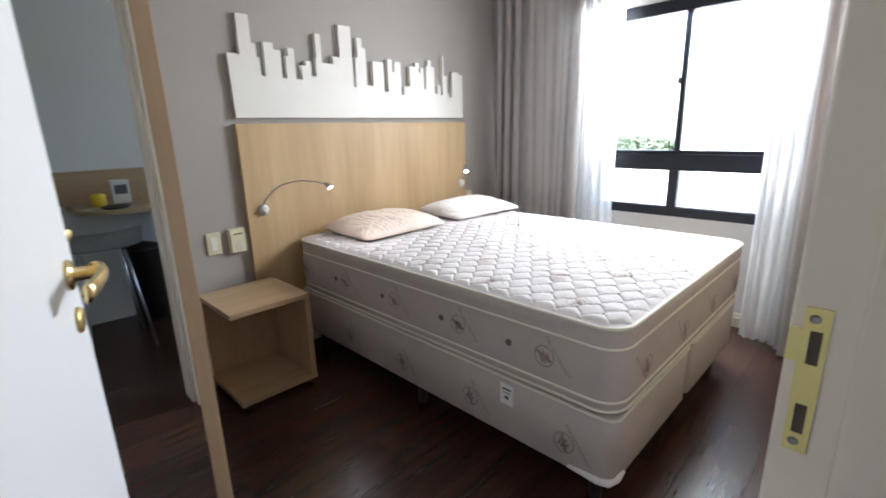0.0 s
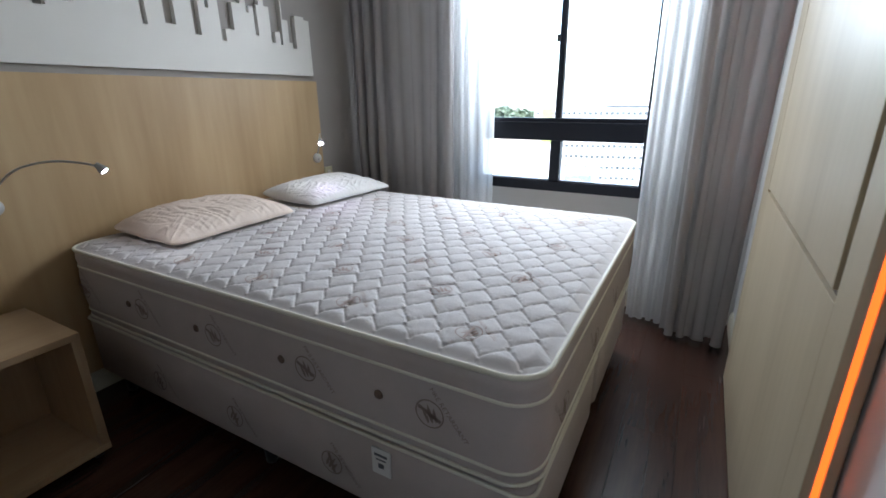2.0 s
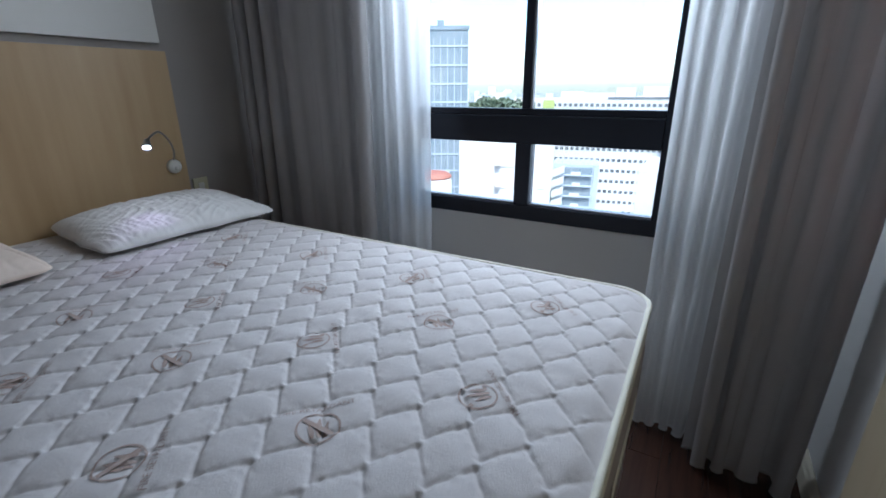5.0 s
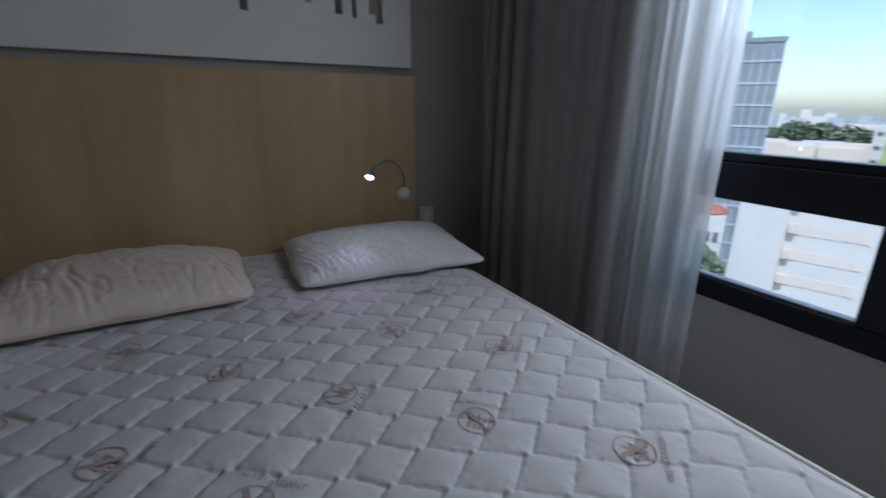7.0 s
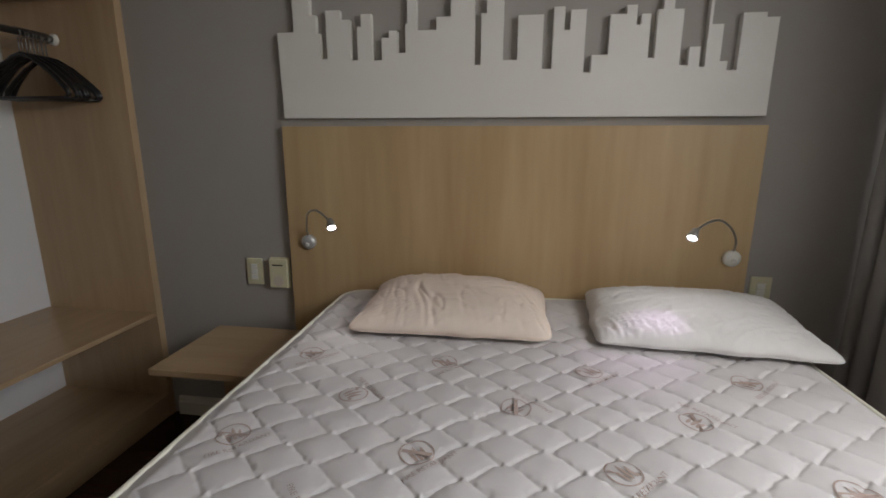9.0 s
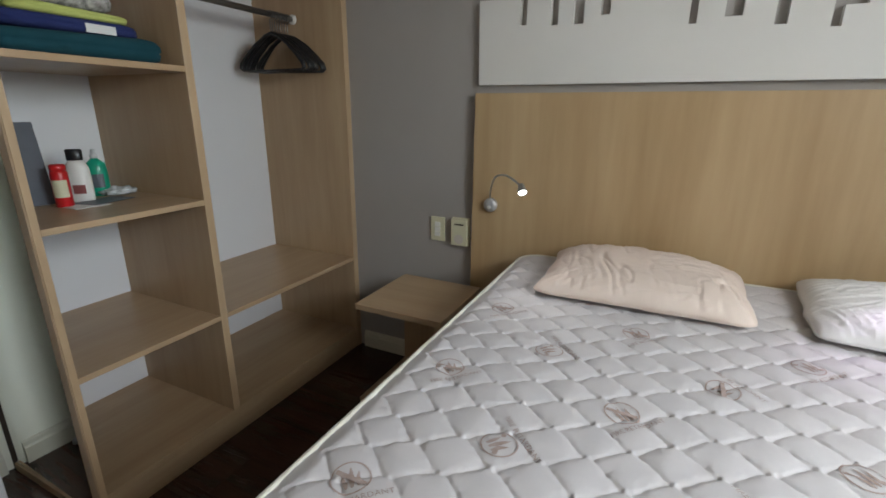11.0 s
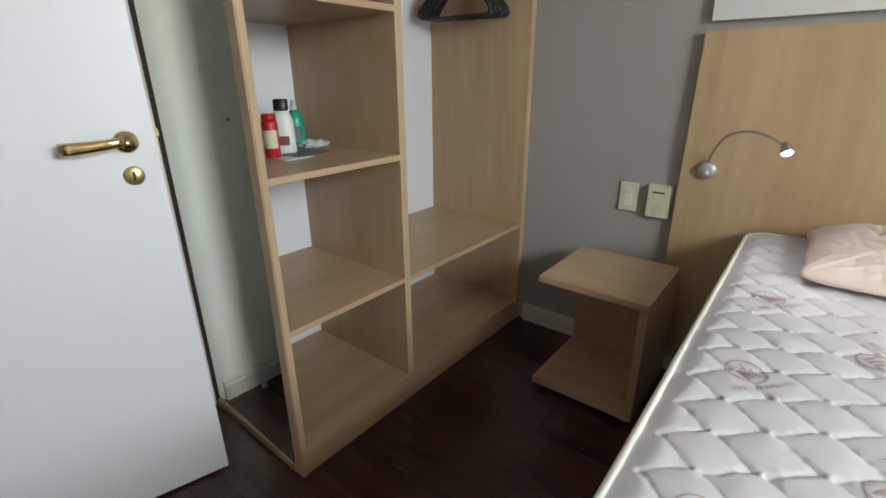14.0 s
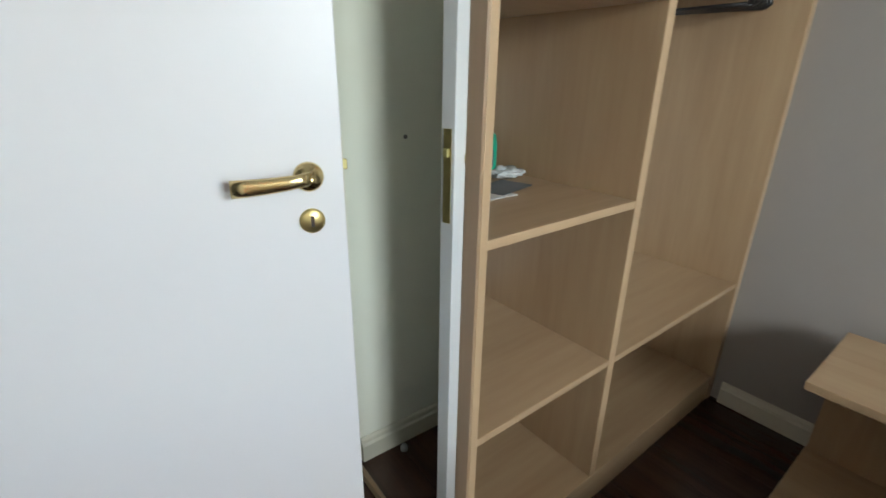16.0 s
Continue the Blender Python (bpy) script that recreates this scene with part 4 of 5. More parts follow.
def side_prints(parent, z, flip, face, offs, step, lo, hi):
    """Emblems and slanted writing along a side of the bed."""
    s = lo + offs
    while s < hi - 0.08:
        if face == "west":
            m = Matrix.Translation((BX0 - 0.0062, s, z)) @ Matrix(((0, 0, -1, 0), (-1, 0, 0, 0), (0, 1, 0, 0), (0, 0, 0, 1)))
            slant = Matrix.Translation((0.050, 0.012, 0)) @ Matrix.Rotation(radians(-52), 4, "Z")
        else:
            m = Matrix.Translation((s, BY0 - 0.0062, z)) @ Matrix(((1, 0, 0, 0), (0, 0, -1, 0), (0, 1, 0, 0), (0, 0, 0, 1)))
            slant = Matrix.Translation((-0.05, 0.012, 0)) @ Matrix.Rotation(radians(-48), 4, "Z")
        bm = bmesh.new()
        lay(bm, *EMBLEM, lambda p: m @ (Matrix.Rotation(radians(flip), 4, "Z") @ (p * 1.15)))
        lay(bm, *FIRE, lambda p: m @ (slant @ (p * 1.25)))
        part("printed_emblem", bm, "side_print", parent, "grey-brown printed emblem and lettering")
        s += step


side_prints(mat_e, 0.500, 20, "west", 0.25, 0.385, BY0, BY1)
side_prints(mat_e, 0.475, -20, "south", 0.20, 0.36, BX0, BX1)
for y in (1.468, 1.800, 2.177, 2.56):
    part("air_vent", lathe(bmesh.new(), [(0.013, 0), (0.012, 0.003), (0.006, 0.004), (0.001, 0.002)], m=pose(BX0 - 0.005, y, 0.502, ry=-90), seg=16), "vent", mat_e, "small brown air eyelet", smooth=True)

for x0, x1, nm in ((BX0, 2.137, "a"), (2.143, BX1, "b")):
    base = thing("bed_base", ((x0 + x1) / 2, 2.0, 0), "fabric-covered box bed base with cream piping, one of a pair", "bed base", "halves of the bed base")
    part("base_box", soft_box(x0 + 0.003, x1 - 0.003, BY0 + 0.004, BY1, 0.04, [(0.004, BZ0), (0.0, BZ0 + 0.006), (0.0, 0.25), (0.0, BZ1 - 0.012), (0.01, BZ1)]), "ticking", base, smooth=True)
    part("piping", piping(x0 + 0.001, x1 - 0.001, BY0 + 0.002, BY1, 0.04, BZ1 - 0.008, 0.005), "piping", base, "cream corded piping", smooth=True)
    for cx in (x0 + 0.07, x1 - 0.07):
        for cy in (BY0 + 0.08, (BY0 + BY1) / 2, BY1 - 0.08):
            part("leg", lathe(bmesh.new(), [(0.018, 0), (0.02, 0.004), (0.024, BZ0)], at=(cx, cy, 0), seg=16), "black", base, "black plastic foot", smooth=True)
    if nm == "a":
        side_prints(base, 0.215, -30, "west", 0.165, 0.41, BY0, BY1)
        tag = part("care_tag", box(bmesh.new(), BX0 - 0.0052, BX0 - 0.001, 1.445, 1.503, 0.252, 0.333), "paper", base, "white sewn care label")
        bm = bmesh.new()
        for z0, z1, w in ((0.310, 0.318, 0.020), (0.298, 0.302, 0.016), (0.274, 0.288, 0.009)):
            box(bm, BX0 - 0.006, BX0 - 0.0054, 1.474 - w, 1.474 + w, z0, z1)
        part("care_print", bm, "grey_paper", tag)
        part("corner_guard", tube(bmesh.new(), [(BX0 + 0.001, BY0 + 0.15, BZ0 + 0.012), (BX0 + 0.002, BY0 + 0.05, BZ0 + 0.014), (BX0 + 0.012, BY0 + 0.016, BZ0 + 0.014), (BX0 + 0.05, BY0 + 0.003, BZ0 + 0.014), (BX0 + 0.10, BY0 + 0.003, BZ0 + 0.012)], [0.006, 0.013, 0.014, 0.013, 0.006], seg=8), "paper", base, "white corner patch", smooth=True)


# ---- pillows ----
def pillow(cx, cy, w, d, h, turn, tilt, mat, label, seed):
    """A slack pillow: puffed middle, pinched corners, creases, flat underneath."""
    e = thing("pillow", (cx, cy, 0.672), label, "pillow", "pillows on the bed")
    m = pose(cx, cy, 0.676, rz=turn)
    n = 110
    verts, faces = [], []
    for side in (1, -1):
        for j in range(n + 1):
            for i in range(n + 1):
                u, v = 2 * i / n - 1, 2 * j / n - 1
                pin = 1 - 0.06 * (1 - abs(u) ** 3) * abs(v) ** 5
                pin2 = 1 - 0.05 * (1 - abs(v) ** 3) * abs(u) ** 5
                x, y = u * w / 2 * pin2 * (1 - 0.085 * v ** 8 * u ** 4), v * d / 2 * pin * (1 - 0.10 * u ** 8 * v ** 4)
                t = max(1 - abs(u) ** 3.2, 0) ** 0.62 * max(1 - abs(v) ** 2.4, 0) ** 0.55
                wx, wy = x + 0.03 * noise.noise((x * 6, y * 6, seed)), y + 0.03 * noise.noise((x * 6, y * 6, seed + 9))
                swell = noise.noise(Vector((x * 4 + seed, y * 5, seed))) * 0.014
                across = noise.noise(Vector((wx * 36 + wy * 9, wy * 7, seed)))
                slant = noise.noise(Vector((wx * 9 + wy * 6, wy * 38 - wx * 16, seed + 4)))
                here = 0.5 + noise.noise(Vector((x * 5, y * 5, seed + 7)))
                crease = swell - max(1 - abs(across) * 4, 0) ** 2 * 0.0055 * max(here, 0) * 1.7 + max(1 - abs(slant) * 4, 0) ** 2 * 0.0075 * max(1 - here, 0)
                fine = noise.noise((wx * 60, wy * 26, seed * 2)) * 0.0012
                x += 0.012 * noise.noise((y * 9, seed, 3.0)) * abs(u) ** 3
                y += 0.010 * noise.noise((x * 11, seed, 8.0)) * abs(v) ** 3
                z = (h * t + (crease + fine) * min(t * 2.0, 1)) if side > 0 else -0.004 * t
                z += tilt * max(v, 0) ** 2
                verts.append(m @ Vector((x, y, z + 0.006)))
    for s in range(2):
        o = s * (n + 1) ** 2
        for j in range(n):
            for i in range(n):
                k = o + j * (n + 1) + i
                f = (k, k + 1, k + n + 2, k + n + 1)
                faces.append(f if s == 0 else f[::-1])
    me = bpy.data.meshes.new("pillowcase")
    me.from_pydata(verts, [], faces)
    me.update()
    bm = bmesh.new()
    bm.from_mesh(me)
    bmesh.ops.remove_doubles(bm, verts=bm.verts, dist=0.0012)
    part("pillowcase", bm, mat, e, smooth=True)
    rim = [verts[i] for i in range(0, n + 1, 2)] + [verts[(n + 1) * j + n] for j in range(2, n + 1, 2)] + [verts[(n + 1) * n + i] for i in range(n - 2, -1, -2)] + [verts[(n + 1) * j] for j in range(n - 2, 0, -2)]
    part("seam", tube(bmesh.new(), rim, 0.0013, closed=True, seg=6), mat, e, smooth=True)


pillow(1.885, 2.70, 0.62, 0.44, 0.077, 1, 0.022, "pillow", "creased cream pillow lying on the mattress near the nightstand side", 2.4)
pillow(2.615, 2.69, 0.63, 0.44, 0.077, -4, 0.022, "pillow_w", "slack white pillow lying on the mattress near the window side", 6.1)

# ---- panel on the south wall, edged with an amber light strip ----
panel = thing("wall_panel", (2.13, 0.60, 0), "pale oak wall panel with a grooved field and amber edge light", "wall panel")
PX0, PX1, PF = 1.50, 2.778, 0.642
slab("backing_frame", (PX0 + 0.004, PX1 - 0.004, 0.6005, 0.6155, 0.0, 2.30), "panel_oak", panel, bevel=0.001)
# near-black batten puts the dark gap behind the panel into colour
slab("gap_shade_batten", (PX0 + 0.02, PX1 - 0.02, S_Y + 0.0005, 0.5995, 0.0, 2.28), "gap_shade", panel, bevel=0)
slab("batten", (PX0 + 0.03, PX1 - 0.03, 0.616, 0.6275, 0.0, 2.28), "panel_oak", panel, bevel=0)
GX0, GX1, GZ = 1.60, 2.643, 0.866
bm = bmesh.new()
box(bm, PX0, GX0, 0.628, PF, 0.012, 2.30, 0.001)
box(bm, GX1, PX1, 0.628, PF, 0.012, 2.30, 0.001)
box(bm, GX0, GX1, 0.628, PF, 0.012, GZ - 0.012, 0.001)
part("surround", bm, "panel_oak", panel)
slab("field_board", (GX0 + 0.024, GX1 - 0.026, 0.632, PF + 0.002, GZ + 0.004, 2.28), "panel_oak", panel, bevel=0.001)
# groove bed coloured near-black for the shadow gap round the field
slab("groove_bed", (GX0 - 0.0005, GX1 + 0.0005, 0.6276, 0.6315, GZ - 0.0125, 2.30), "gap_shade", panel, bevel=0)
slab("led_strip", (PX0 + 0.006, PX0 + 0.0125, 0.6160, 0.6270, 0.0, 2.27), "led", panel, "glowing amber light strip", bevel=0)
slab("led_strip", (PX1 + 0.0005, PX1 + 0.0045, 0.6200, 0.6390, 0.75, 2.27), "led_dim", panel, "glowing amber light strip", bevel=0)

# ---- next room, as far as the mirror shows it ----
TZ = 0.815
ks = thing("wood_backsplash", (1.2, OUT_Y, TZ), "light oak backsplash board behind the wall table", "backsplash")
slab("board", (0.40, 2.0, OUT_Y + 0.0005, OUT_Y + 0.018, TZ + 0.002, 1.03), "oak_x", ks)
tab = thing("wall_table", (1.0, -0.70, 0), "light oak wall table with a rounded end", "table")
bm = bmesh.new()
ring = [(0.52, -0.90)] + [(0.80 + 0.26 * math.cos(radians(a)), -0.68 + 0.235 * math.sin(radians(a))) for a in range(200, 89, -10)] + [(1.45, -0.445), (1.45, -0.90)]
loft(bm, [[(x, y, z) for x, y in ring] for z in (TZ - 0.028, TZ)])
part("table_top", bm, "oak_x", tab)
part("table_leg", tube(bmesh.new(), [(1.15, -0.68, 0.02), (1.15, -0.68, TZ - 0.03)], 0.03, seg=16), "chrome", tab, smooth=True)
part("foot_plate", lathe(bmesh.new(), [(0.18, 0), (0.18, 0.008), (0.05, 0.02)], at=(1.15, -0.68, 0)), "chrome", tab, smooth=True)
jug = thing("yellow_pot", (0.675, -0.72, TZ), "small yellow plastic pot on the wall table", "pot")
part("pot_body", lathe(bmesh.new(), [(0.035, 0), (0.042, 0.015), (0.042, 0.065), (0.032, 0.078), (0.001, 0.080)], at=(0.675, -0.72, TZ + 0.0005)), "yellow", jug, smooth=True)
crate = thing("white_carton", (0.80, -0.80, TZ), "small white carton with a grey print on the wall table", "carton")
slab("carton_body", (0.76, 0.86, -0.85, -0.78, TZ + 0.0005, TZ + 0.15), "paper", crate, bevel=0.002)
slab("print", (0.775, 0.845, -0.7795, -0.779, TZ + 0.06, TZ + 0.12), "grey_paper", crate, bevel=0)
tray = thing("tray", (0.72, -0.56, TZ), "flat black tray on the wall table", "tray")
part("tray_dish", lathe(bmesh.new(), [(0.065, 0), (0.080, 0.012), (0.076, 0.012), (0.062, 0.003), (0.001, 0.003)], at=(0.735, -0.56, TZ + 0.0005)), "black", tray, smooth=True)
leaf_sheet = thing("paper_sheet", (0.63, -0.62, TZ), "white printed sheet on the wall table", "paper")
slab("sheet", (0.585, 0.66, -0.66, -0.60, TZ + 0.0005, TZ + 0.003), "paper", leaf_sheet, bevel=0)
# made-up black body filling the dark area under the table
dark_e = thing("waste_bin", (0.86, -0.80, 0), "black bin-shaped body added for an unidentified dark area under the wall table", "waste bin")
part("dark_body", lathe(bmesh.new(), [(0.095, 0), (0.10, 0.005), (0.12, 0.50), (0.124, 0.505), (0.11, 0.52), (0.02, 0.55), (0.001, 0.552)], at=(0.86, -0.77, 0)), "black", dark_e, smooth=True)
chair = thing("chair", (0.68, -0.30, 0), "translucent shell chair on thin chrome legs beside the table", "chair")
bm = bmesh.new()
CX, CY, CZ = 0.60, -0.42, 0.60
prof = [(0.19, 0.035), (0.15, 0.012), (0.05, 0.0), (-0.08, 0.005), (-0.15, 0.035), (-0.185, 0.09), (-0.20, 0.13)]
rows = [[(CX + s * 0.19, CY - y0, CZ + z + 0.02 * abs(s) ** 3) for s in [k / 6 - 1 for k in range(13)]] for y0, z in prof]
vs = [[bm.verts.new(p) for p in r] for r in rows]
for p, q in zip(vs, vs[1:]):
    for k in range(12):
        bm.faces.new((p[k], p[k + 1], q[k + 1], q[k]))
bmesh.ops.solidify(bm, geom=list(bm.faces), thickness=0.006)
part("seat_shell", bm, "clear", chair, smooth=True)
for sx in (-1, 1):
    for sy in (-1, 1):
        part("leg", tube(bmesh.new(), [(CX + sx * 0.10, CY + sy * 0.10, CZ), (CX + sx * 0.16, CY + sy * 0.17, 0.0)], 0.008, seg=10), "chrome", chair, "thin chrome leg", smooth=True)

# ---- the town outside ----
EYE_X, EYE_Y, EYE_Z, GROUND = 1.9, 1.2, 1.2, -38.0
tagged(part("ground", box(bmesh.new(), 5, 3500, -2500, 2500, GROUND - 1, GROUND), "ground", kind="structure", label="distant town ground"), category="ground")


def spot(az, dist):
    az = radians(az - 0.6)
    return Vector((EYE_X + dist * math.cos(az), EYE_Y + dist * math.sin(az), 0))


def block(name, az0, az1, dist, el_top, depth, mat, label, rows=0, cols=0, win_mat="dark_glass", wz=(0.3, 0.6), margin=0.06, foot=None, roof=True, push=0.0):
    """A building whose front spans two bearings, seen from the window, with recessed windows."""
    a, b = spot(az0, dist), spot(az1, dist + push)
    top, low = EYE_Z + dist * math.tan(radians(el_top)), GROUND if foot is None else foot
    ux = (b - a).normalized()
    n = Vector((ux.y, -ux.x, 0))
    if n.x < 0:
        n = -n
    m = Matrix(((ux.x, n.x, 0, a.x), (ux.y, n.y, 0, a.y), (0, 0, 1, 0), (0, 0, 0, 1)))
    w = (b - a).length
    e = thing(name, (a.x, a.y, low), label, "building")
    part("wall", box(bmesh.new(), 0, w, 0, depth, low, top, m=m), mat, e)
    if roof:
        bm = bmesh.new()
        box(bm, -0.2, w + 0.2, -0.2, 0.25, top, top + 0.7, m=m)
        box(bm, w * 0.35, w * 0.5, depth * 0.4, depth * 0.7, top, top + 2.6, m=m)
        part("roof", bm, mat, e)
    if rows:
        pitch_z = 3.0
        ww = w * (1 - 2 * margin) / cols
        mesh = bpy.data.meshes.new("window")
        bm = box(bmesh.new(), 0, ww * 0.62, -0.12, 0.02, 0, pitch_z * (wz[1] - wz[0]) + 0.3)
        bm.to_mesh(mesh)
        bm.free()
        mesh.materials.append(M[win_mat])
        for r in range(rows):
            for c in range(cols):
                ob = part("window", mesh, win_mat, e)
                ob.matrix_basis = m @ pose(w * margin + ww * (c + 0.19), 0, top - 1.0 - pitch_z * (r + 1) + pitch_z * wz[0])
    return e, m, w, top


e, m, w, top = block("glass_tower", 32.4, 26.8, 95, 6.2, 18, "city_glass", "tall blue-grey glass office tower with pale mullions")
for c in range(8):
    part("mullion", box(bmesh.new(), w * c / 7 - 0.09, w * c / 7 + 0.09, -0.30, 0.05, GROUND, top - 1.5, m=m), "hazed_pale_city", e)
for r in range(14):
    part("floor_band", box(bmesh.new(), 0, w, -0.16, 0.05, top - 3 - 3.4 * r, top - 2.65 - 3.4 * r, m=m), "hazed_pale_city", e)
block("apartment_block", 27.75, 23.45, 62, -6.2, 14, "concrete", "plain white rendered flank of an apartment block", roof=False)
e, m, w, top = block("apartment_block", 23.35, 16.3, 64, -6.4, 12, "concrete", "white apartment block with a column of beige balconies", rows=8, cols=5, win_mat="beige", wz=(0.25, 0.55), roof=False)
for r in range(8):
    part("balcony", box(bmesh.new(), w * 0.02, w * 0.12, -0.9, 0.0, top - 3.0 * (r + 1), top - 3.0 * (r + 1) + 1.0, m=m), "beige", e)
e, m, w, top = block("balcony_block", 16.2, 10.9, 122, -8.75, 10, "hazed_pale_city", "grey-blue block of glazed balconies with white sloping fins", roof=False)
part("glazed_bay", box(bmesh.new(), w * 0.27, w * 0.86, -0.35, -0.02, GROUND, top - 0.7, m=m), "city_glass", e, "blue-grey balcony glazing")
part("blank_wall", box(bmesh.new(), w * 0.90, w, -0.3, -0.02, GROUND, top, m=m), "hazed_pale_city", e)
for r in range(9):
    z = top - 2.75 * (r + 1)
    part("balcony", box(bmesh.new(), w * 0.27, w * 0.86, -1.3, -0.36, z, z + 0.3, m=m), "hazed_pale_city", e, "pale balcony slab")
    part("balustrade", box(bmesh.new(), w * (0.40 + 0.04 * (r % 2)), w * 0.62, -1.2, -1.1, z + 0.31, z + 1.1, m=m), "concrete", e, "white balcony front")
    bm = bmesh.new()
    loft(bm, [[m @ Vector((x, y, zz)) for x, y, zz in ((0, d, z - 0.6), (w * 0.25, d, z + 0.7), (w * 0.25, d, z + 2.4), (0, d, z + 1.2))] for d in (-0.9, -0.02)])
    part("balcony", bm, "concrete", e, "white sloping balcony fin")
e, m, w, top = block("long_slab_block", 18.8, 4.2, 140, -1.25, 14, "concrete", "long white slab block with rows of dark windows", rows=12, cols=24, margin=0.01, wz=(0.62, 0.80), roof=False)
part("roof", box(bmesh.new(), w * 0.42, w * 0.60, 3, 9, top, top + 1.4, m=m), "concrete", e)
part("parapet_coping", box(bmesh.new(), w * 0.55, w, -0.3, 0.3, top + 0.002, top + 0.35, m=m), "dark_glass", e)
e, m, w, top = block("slab_block_end", 4.1, -1.2, 137, -1.75, 12, "concrete", "plain white end of the slab block", roof=False)
part("parapet_coping", box(bmesh.new(), w * 0.1, w, -0.3, 0.3, top + 0.002, top + 0.3, m=m), "dark_glass", e)
e, m, w, top = block("white_house", 6.3, -4.0, 30, -9.3, 7, "concrete", "white rendered house gable with one small window", roof=False)
part("window", box(bmesh.new(), w * 0.37, w * 0.37 + 0.50, -0.06, 0.04, top - 1.20, top - 0.66, m=m), "dark_glass", e)
part("door", box(bmesh.new(), w * 0.39, w * 0.39 + 0.36, -0.06, 0.04, top - 2.65, top - 2.18, m=m), "tile", e, "small red hatch")
shed = thing("shed_roof", (*spot(3, 26)[:2], -8), "grey corrugated low roof with a white verge below the white house", "roof")
bm = bmesh.new()
p0, p1 = spot(7.75, 27.5), spot(-5.0, 27.5)
q0, q1 = spot(10.85, 22.5), spot(-5.0, 22.5)
n = 18
for k in range(n):
    f, g = k / n, (k + 1) / n
    for h0, h1, s0, s1 in ((0, 0.10, f, f + 0.4 / n), (0.10, 0, f + 0.4 / n, g)):
        vs = [bm.verts.new((*(a.lerp(b2, s)[:2]), -5.9 - s + h)) for a, b2, s, h in ((p0, q0, s0, h0), (p1, q1, s0, h0), (p1, q1, s1, h1), (p0, q0, s1, h1))]
        bm.faces.new(vs)
part("sheeting", bm, "corrugated", shed, kind="stuff")
v0, v1 = p0 + Vector((0, 0.42, 0)), q0 + Vector((0, 0.55, 0))
part("verge", loft(bmesh.new(), [[(p0.x, p0.y, -5.95 + h), (q0.x, q0.y, -6.95 + h), (v1.x, v1.y, -6.95 + h), (v0.x, v0.y, -5.95 + h)] for h in (0, 0.25)]), "concrete", shed, "white rendered verge")
part("shed_wall", loft(bmesh.new(), [[(*q0[:2], z), (*q1[:2], z), (*p1[:2], z), (*p0[:2], z)] for z in (GROUND, -7.1)]), "beige", shed)
e, m, w, top = block("low_house", 34.0, 28.7, 62, -11.1, 8, "concrete", "white low building with a red tiled turret", rows=2, cols=6, roof=False)
part("tiled_roof", lathe(bmesh.new(), [(2.6, 0), (2.8, 0.2), (2.2, 0.7), (0.2, 1.0)], m=m @ pose(w * 0.55, 3, top), seg=20), "tile", e)
block("lime_house", 17.9, 16.6, 118, -1.5, 8, "lime_render", "small lime green rendered house among the trees", roof=False)
block("red_tower", 2.44, 1.75, 420, 0.25, 12, "far_brick", "far dark red tower block", roof=False)
rnd = random.Random(14)
for k in range(90):
    az = rnd.uniform(-22, 36)
    dist = rnd.uniform(330, 1500)
    wide = rnd.uniform(9, 26) / dist * 57.3
    # no mist is built; haze comes from the pale wall colours
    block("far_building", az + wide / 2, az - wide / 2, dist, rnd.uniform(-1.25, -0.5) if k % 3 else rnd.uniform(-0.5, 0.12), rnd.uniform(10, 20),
          rnd.choice(("hazed_pale_city", "hazed_pale_city", "concrete", "beige")), "far-off building paled in colour for haze", roof=False)
for k in range(26):
    az = rnd.uniform(20, 27)
    dist = rnd.uniform(118, 128) if k % 2 else rnd.uniform(200, 260)
    block("mid_house", az + 1.6, az - 1.6, dist, rnd.uniform(-3.6, -2.9) if k % 2 else rnd.uniform(-2.9, -2.3), 9, rnd.choice(("concrete", "beige", "beige")), "low pale house among trees", roof=False)


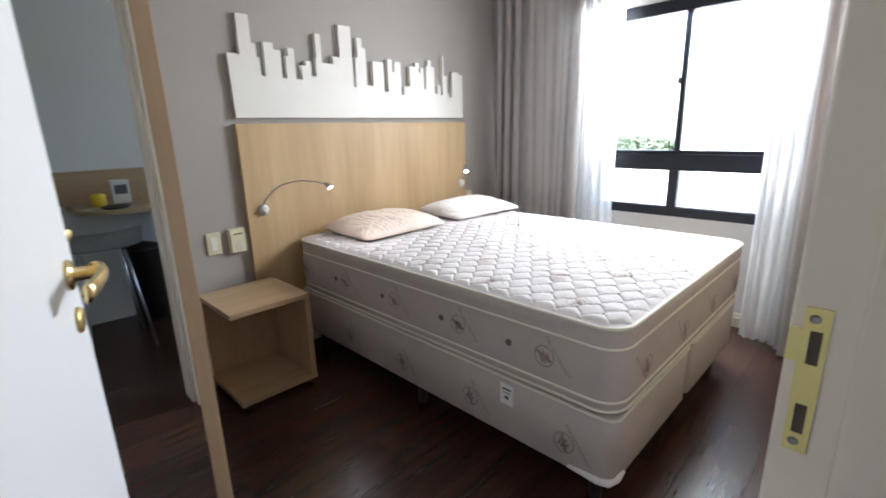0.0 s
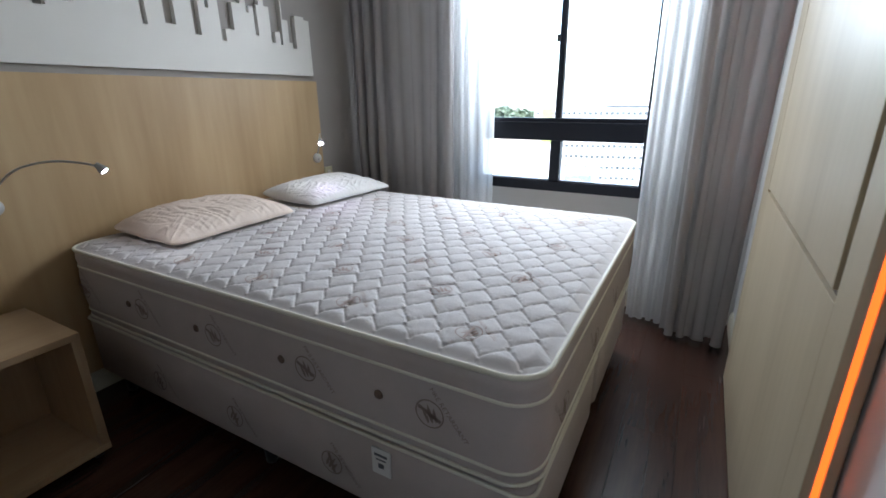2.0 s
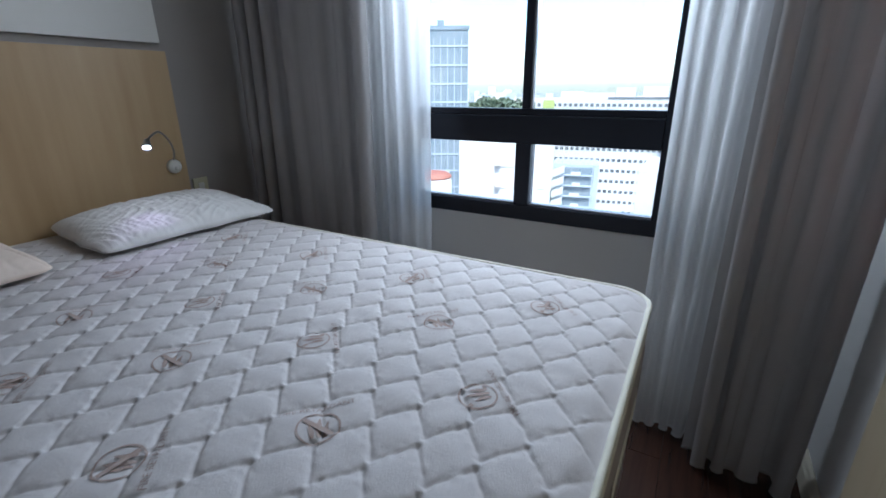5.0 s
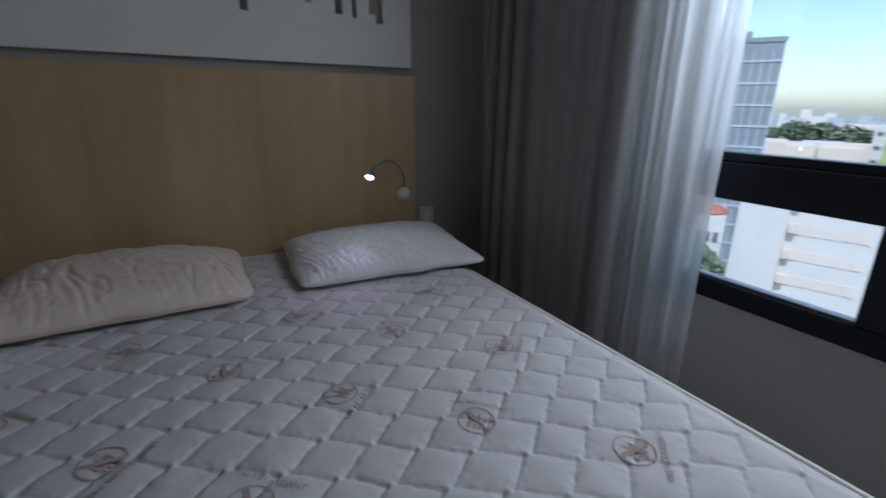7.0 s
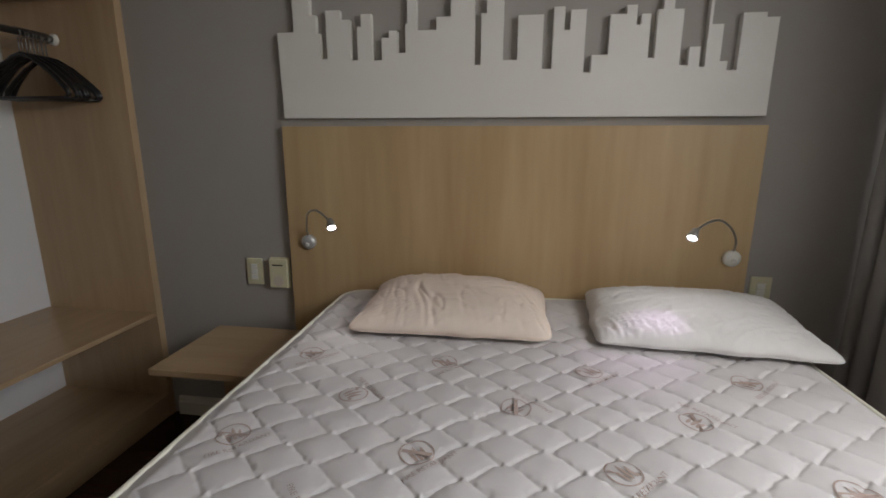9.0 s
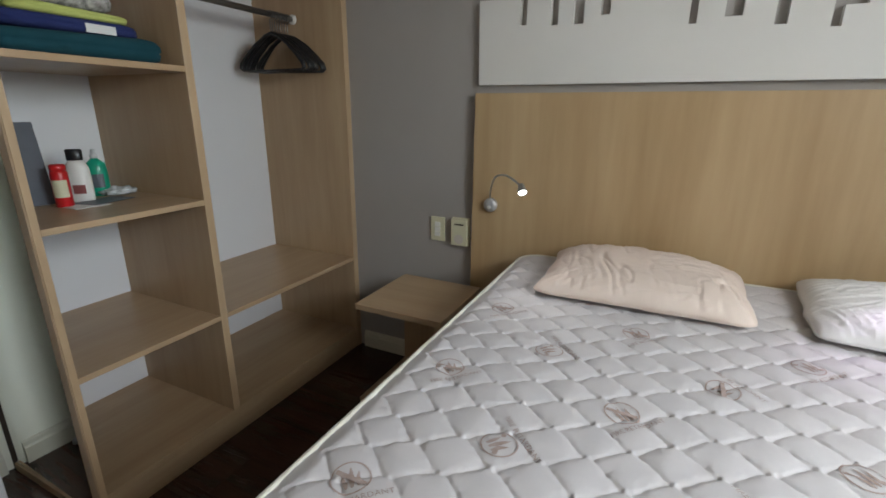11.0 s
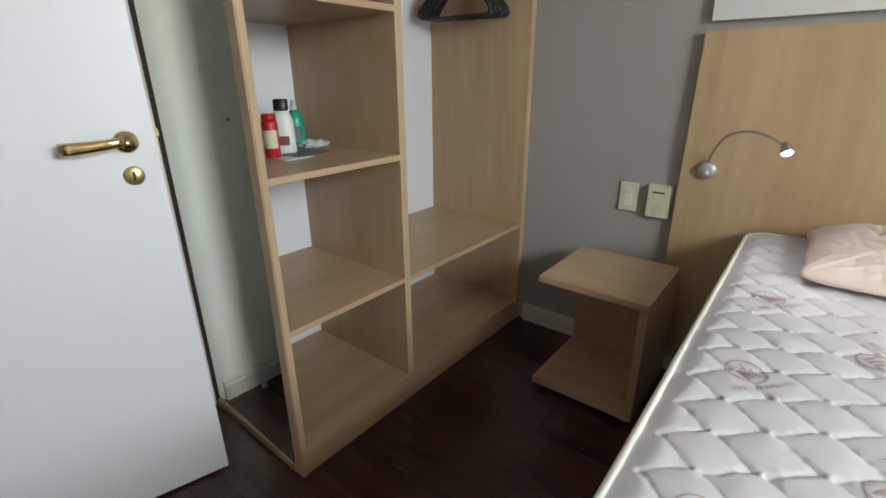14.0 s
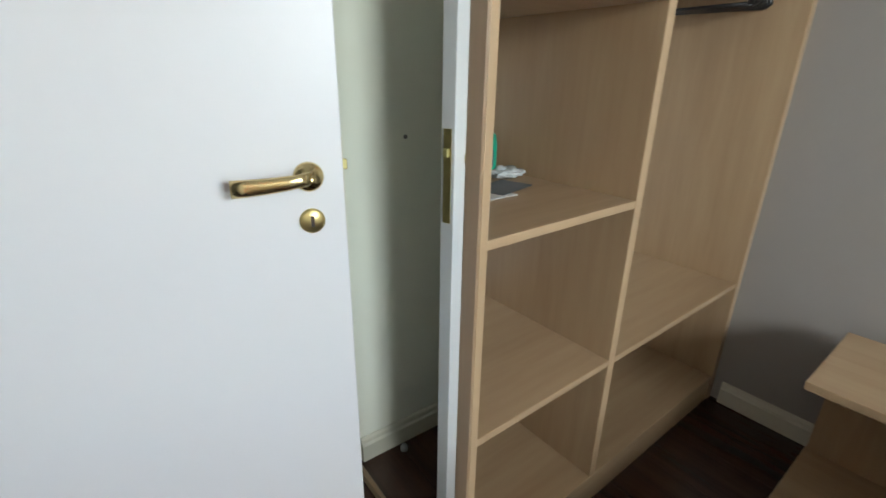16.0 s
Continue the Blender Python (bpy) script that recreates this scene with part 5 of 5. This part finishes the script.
def tree(az, dist, top_el, width, seed):
    """A trunk with limbs under a crown of many small clumps of leaves."""
    rnd = random.Random(seed)
    c = spot(az, dist)
    top = EYE_Z + dist * math.tan(radians(top_el))
    h = width * 0.8
    e = thing("tree", (c.x, c.y, GROUND), "broad green street tree among the houses", "tree", "trees beyond the houses")
    bm = bmesh.new()
    tube(bm, [(c.x, c.y, GROUND), (c.x, c.y, top - h * 0.5)], [0.5, 0.25], seg=8)
    for k in range(4):
        a = rnd.uniform(0, 6.28)
        tube(bm, [(c.x, c.y, top - h * 0.8), (c.x + width * 0.3 * math.cos(a), c.y + width * 0.3 * math.sin(a), top - h * 0.35)], [0.2, 0.08], seg=6)
    part("trunk", bm, "bark", e)
    vs, fs = [], []
    for k in range(1300):
        a, b = rnd.uniform(0, 6.28), math.acos(rnd.uniform(-0.6, 1))
        rr = rnd.uniform(0.7, 1.0) * (1 + 0.3 * noise.noise((math.cos(a) * 2, math.sin(a) * 2, b * 2 + seed)))
        p = Vector((c.x + width * 0.5 * rr * math.sin(b) * math.cos(a), c.y + width * 0.5 * rr * math.sin(b) * math.sin(a), top - h * 0.5 + h * 0.5 * rr * math.cos(b)))
        o, s = len(vs), rnd.uniform(0.3, 0.6)
        d1 = Vector((rnd.uniform(-1, 1), rnd.uniform(-1, 1), rnd.uniform(-1, 1))).normalized() * s
        d2 = d1.cross(Vector((rnd.uniform(-1, 1), rnd.uniform(-1, 1), 1))).normalized() * s
        vs += [p - d1, p + d2, p + d1, p - d2]
        fs.append((o, o + 1, o + 2, o + 3))
    me = bpy.data.meshes.new("crown")
    me.from_pydata(vs, [], fs)
    part("crown", me, "leaf", e, kind="stuff")


for k, (az, dist, el, wd) in enumerate(((24.4, 150, -1.1, 8), (22.4, 155, -1.2, 9), (20.4, 150, -1.35, 11), (18.4, 158, -1.5, 9), (26.0, 150, -1.7, 8), (27.5, 110, -13, 9), (31.5, 58, -14.2, 5), (30.2, 56, -15.5, 4))):
    tree(az, dist, el, wd, 20 + k)

# ---- floor boards ----
BW, BL = 0.19, 1.25
bm = box(bmesh.new(), 0, BL - 0.0012, 0, BW - 0.0012, -0.0055, 0, bevel=0.0008, seg=1)
board = bpy.data.meshes.new("floor_board")
bm.to_mesh(board)
bm.free()
board.materials.append(M["floor"])
row = 0
y = OUT_Y + 0.005
while y < N_Y - 0.05:
    x = -1.0 - (row * 0.47) % BL
    while x < E_X:
        x0, x1 = max(x, -0.99), min(x + BL, E_X)
        if x1 - x0 > 0.03:
            if x0 == x and x1 == x + BL:
                ob = part("floor_board", board, "floor", floor)
                ob.matrix_basis = pose(x, y, 0)
            else:
                part("floor_board", box(bmesh.new(), x0, x1 - 0.0012, y, min(y + BW, N_Y) - 0.0012, -0.0055, 0, bevel=0.0008, seg=1), "floor", floor)
        x += BL
    y += BW
    row += 1
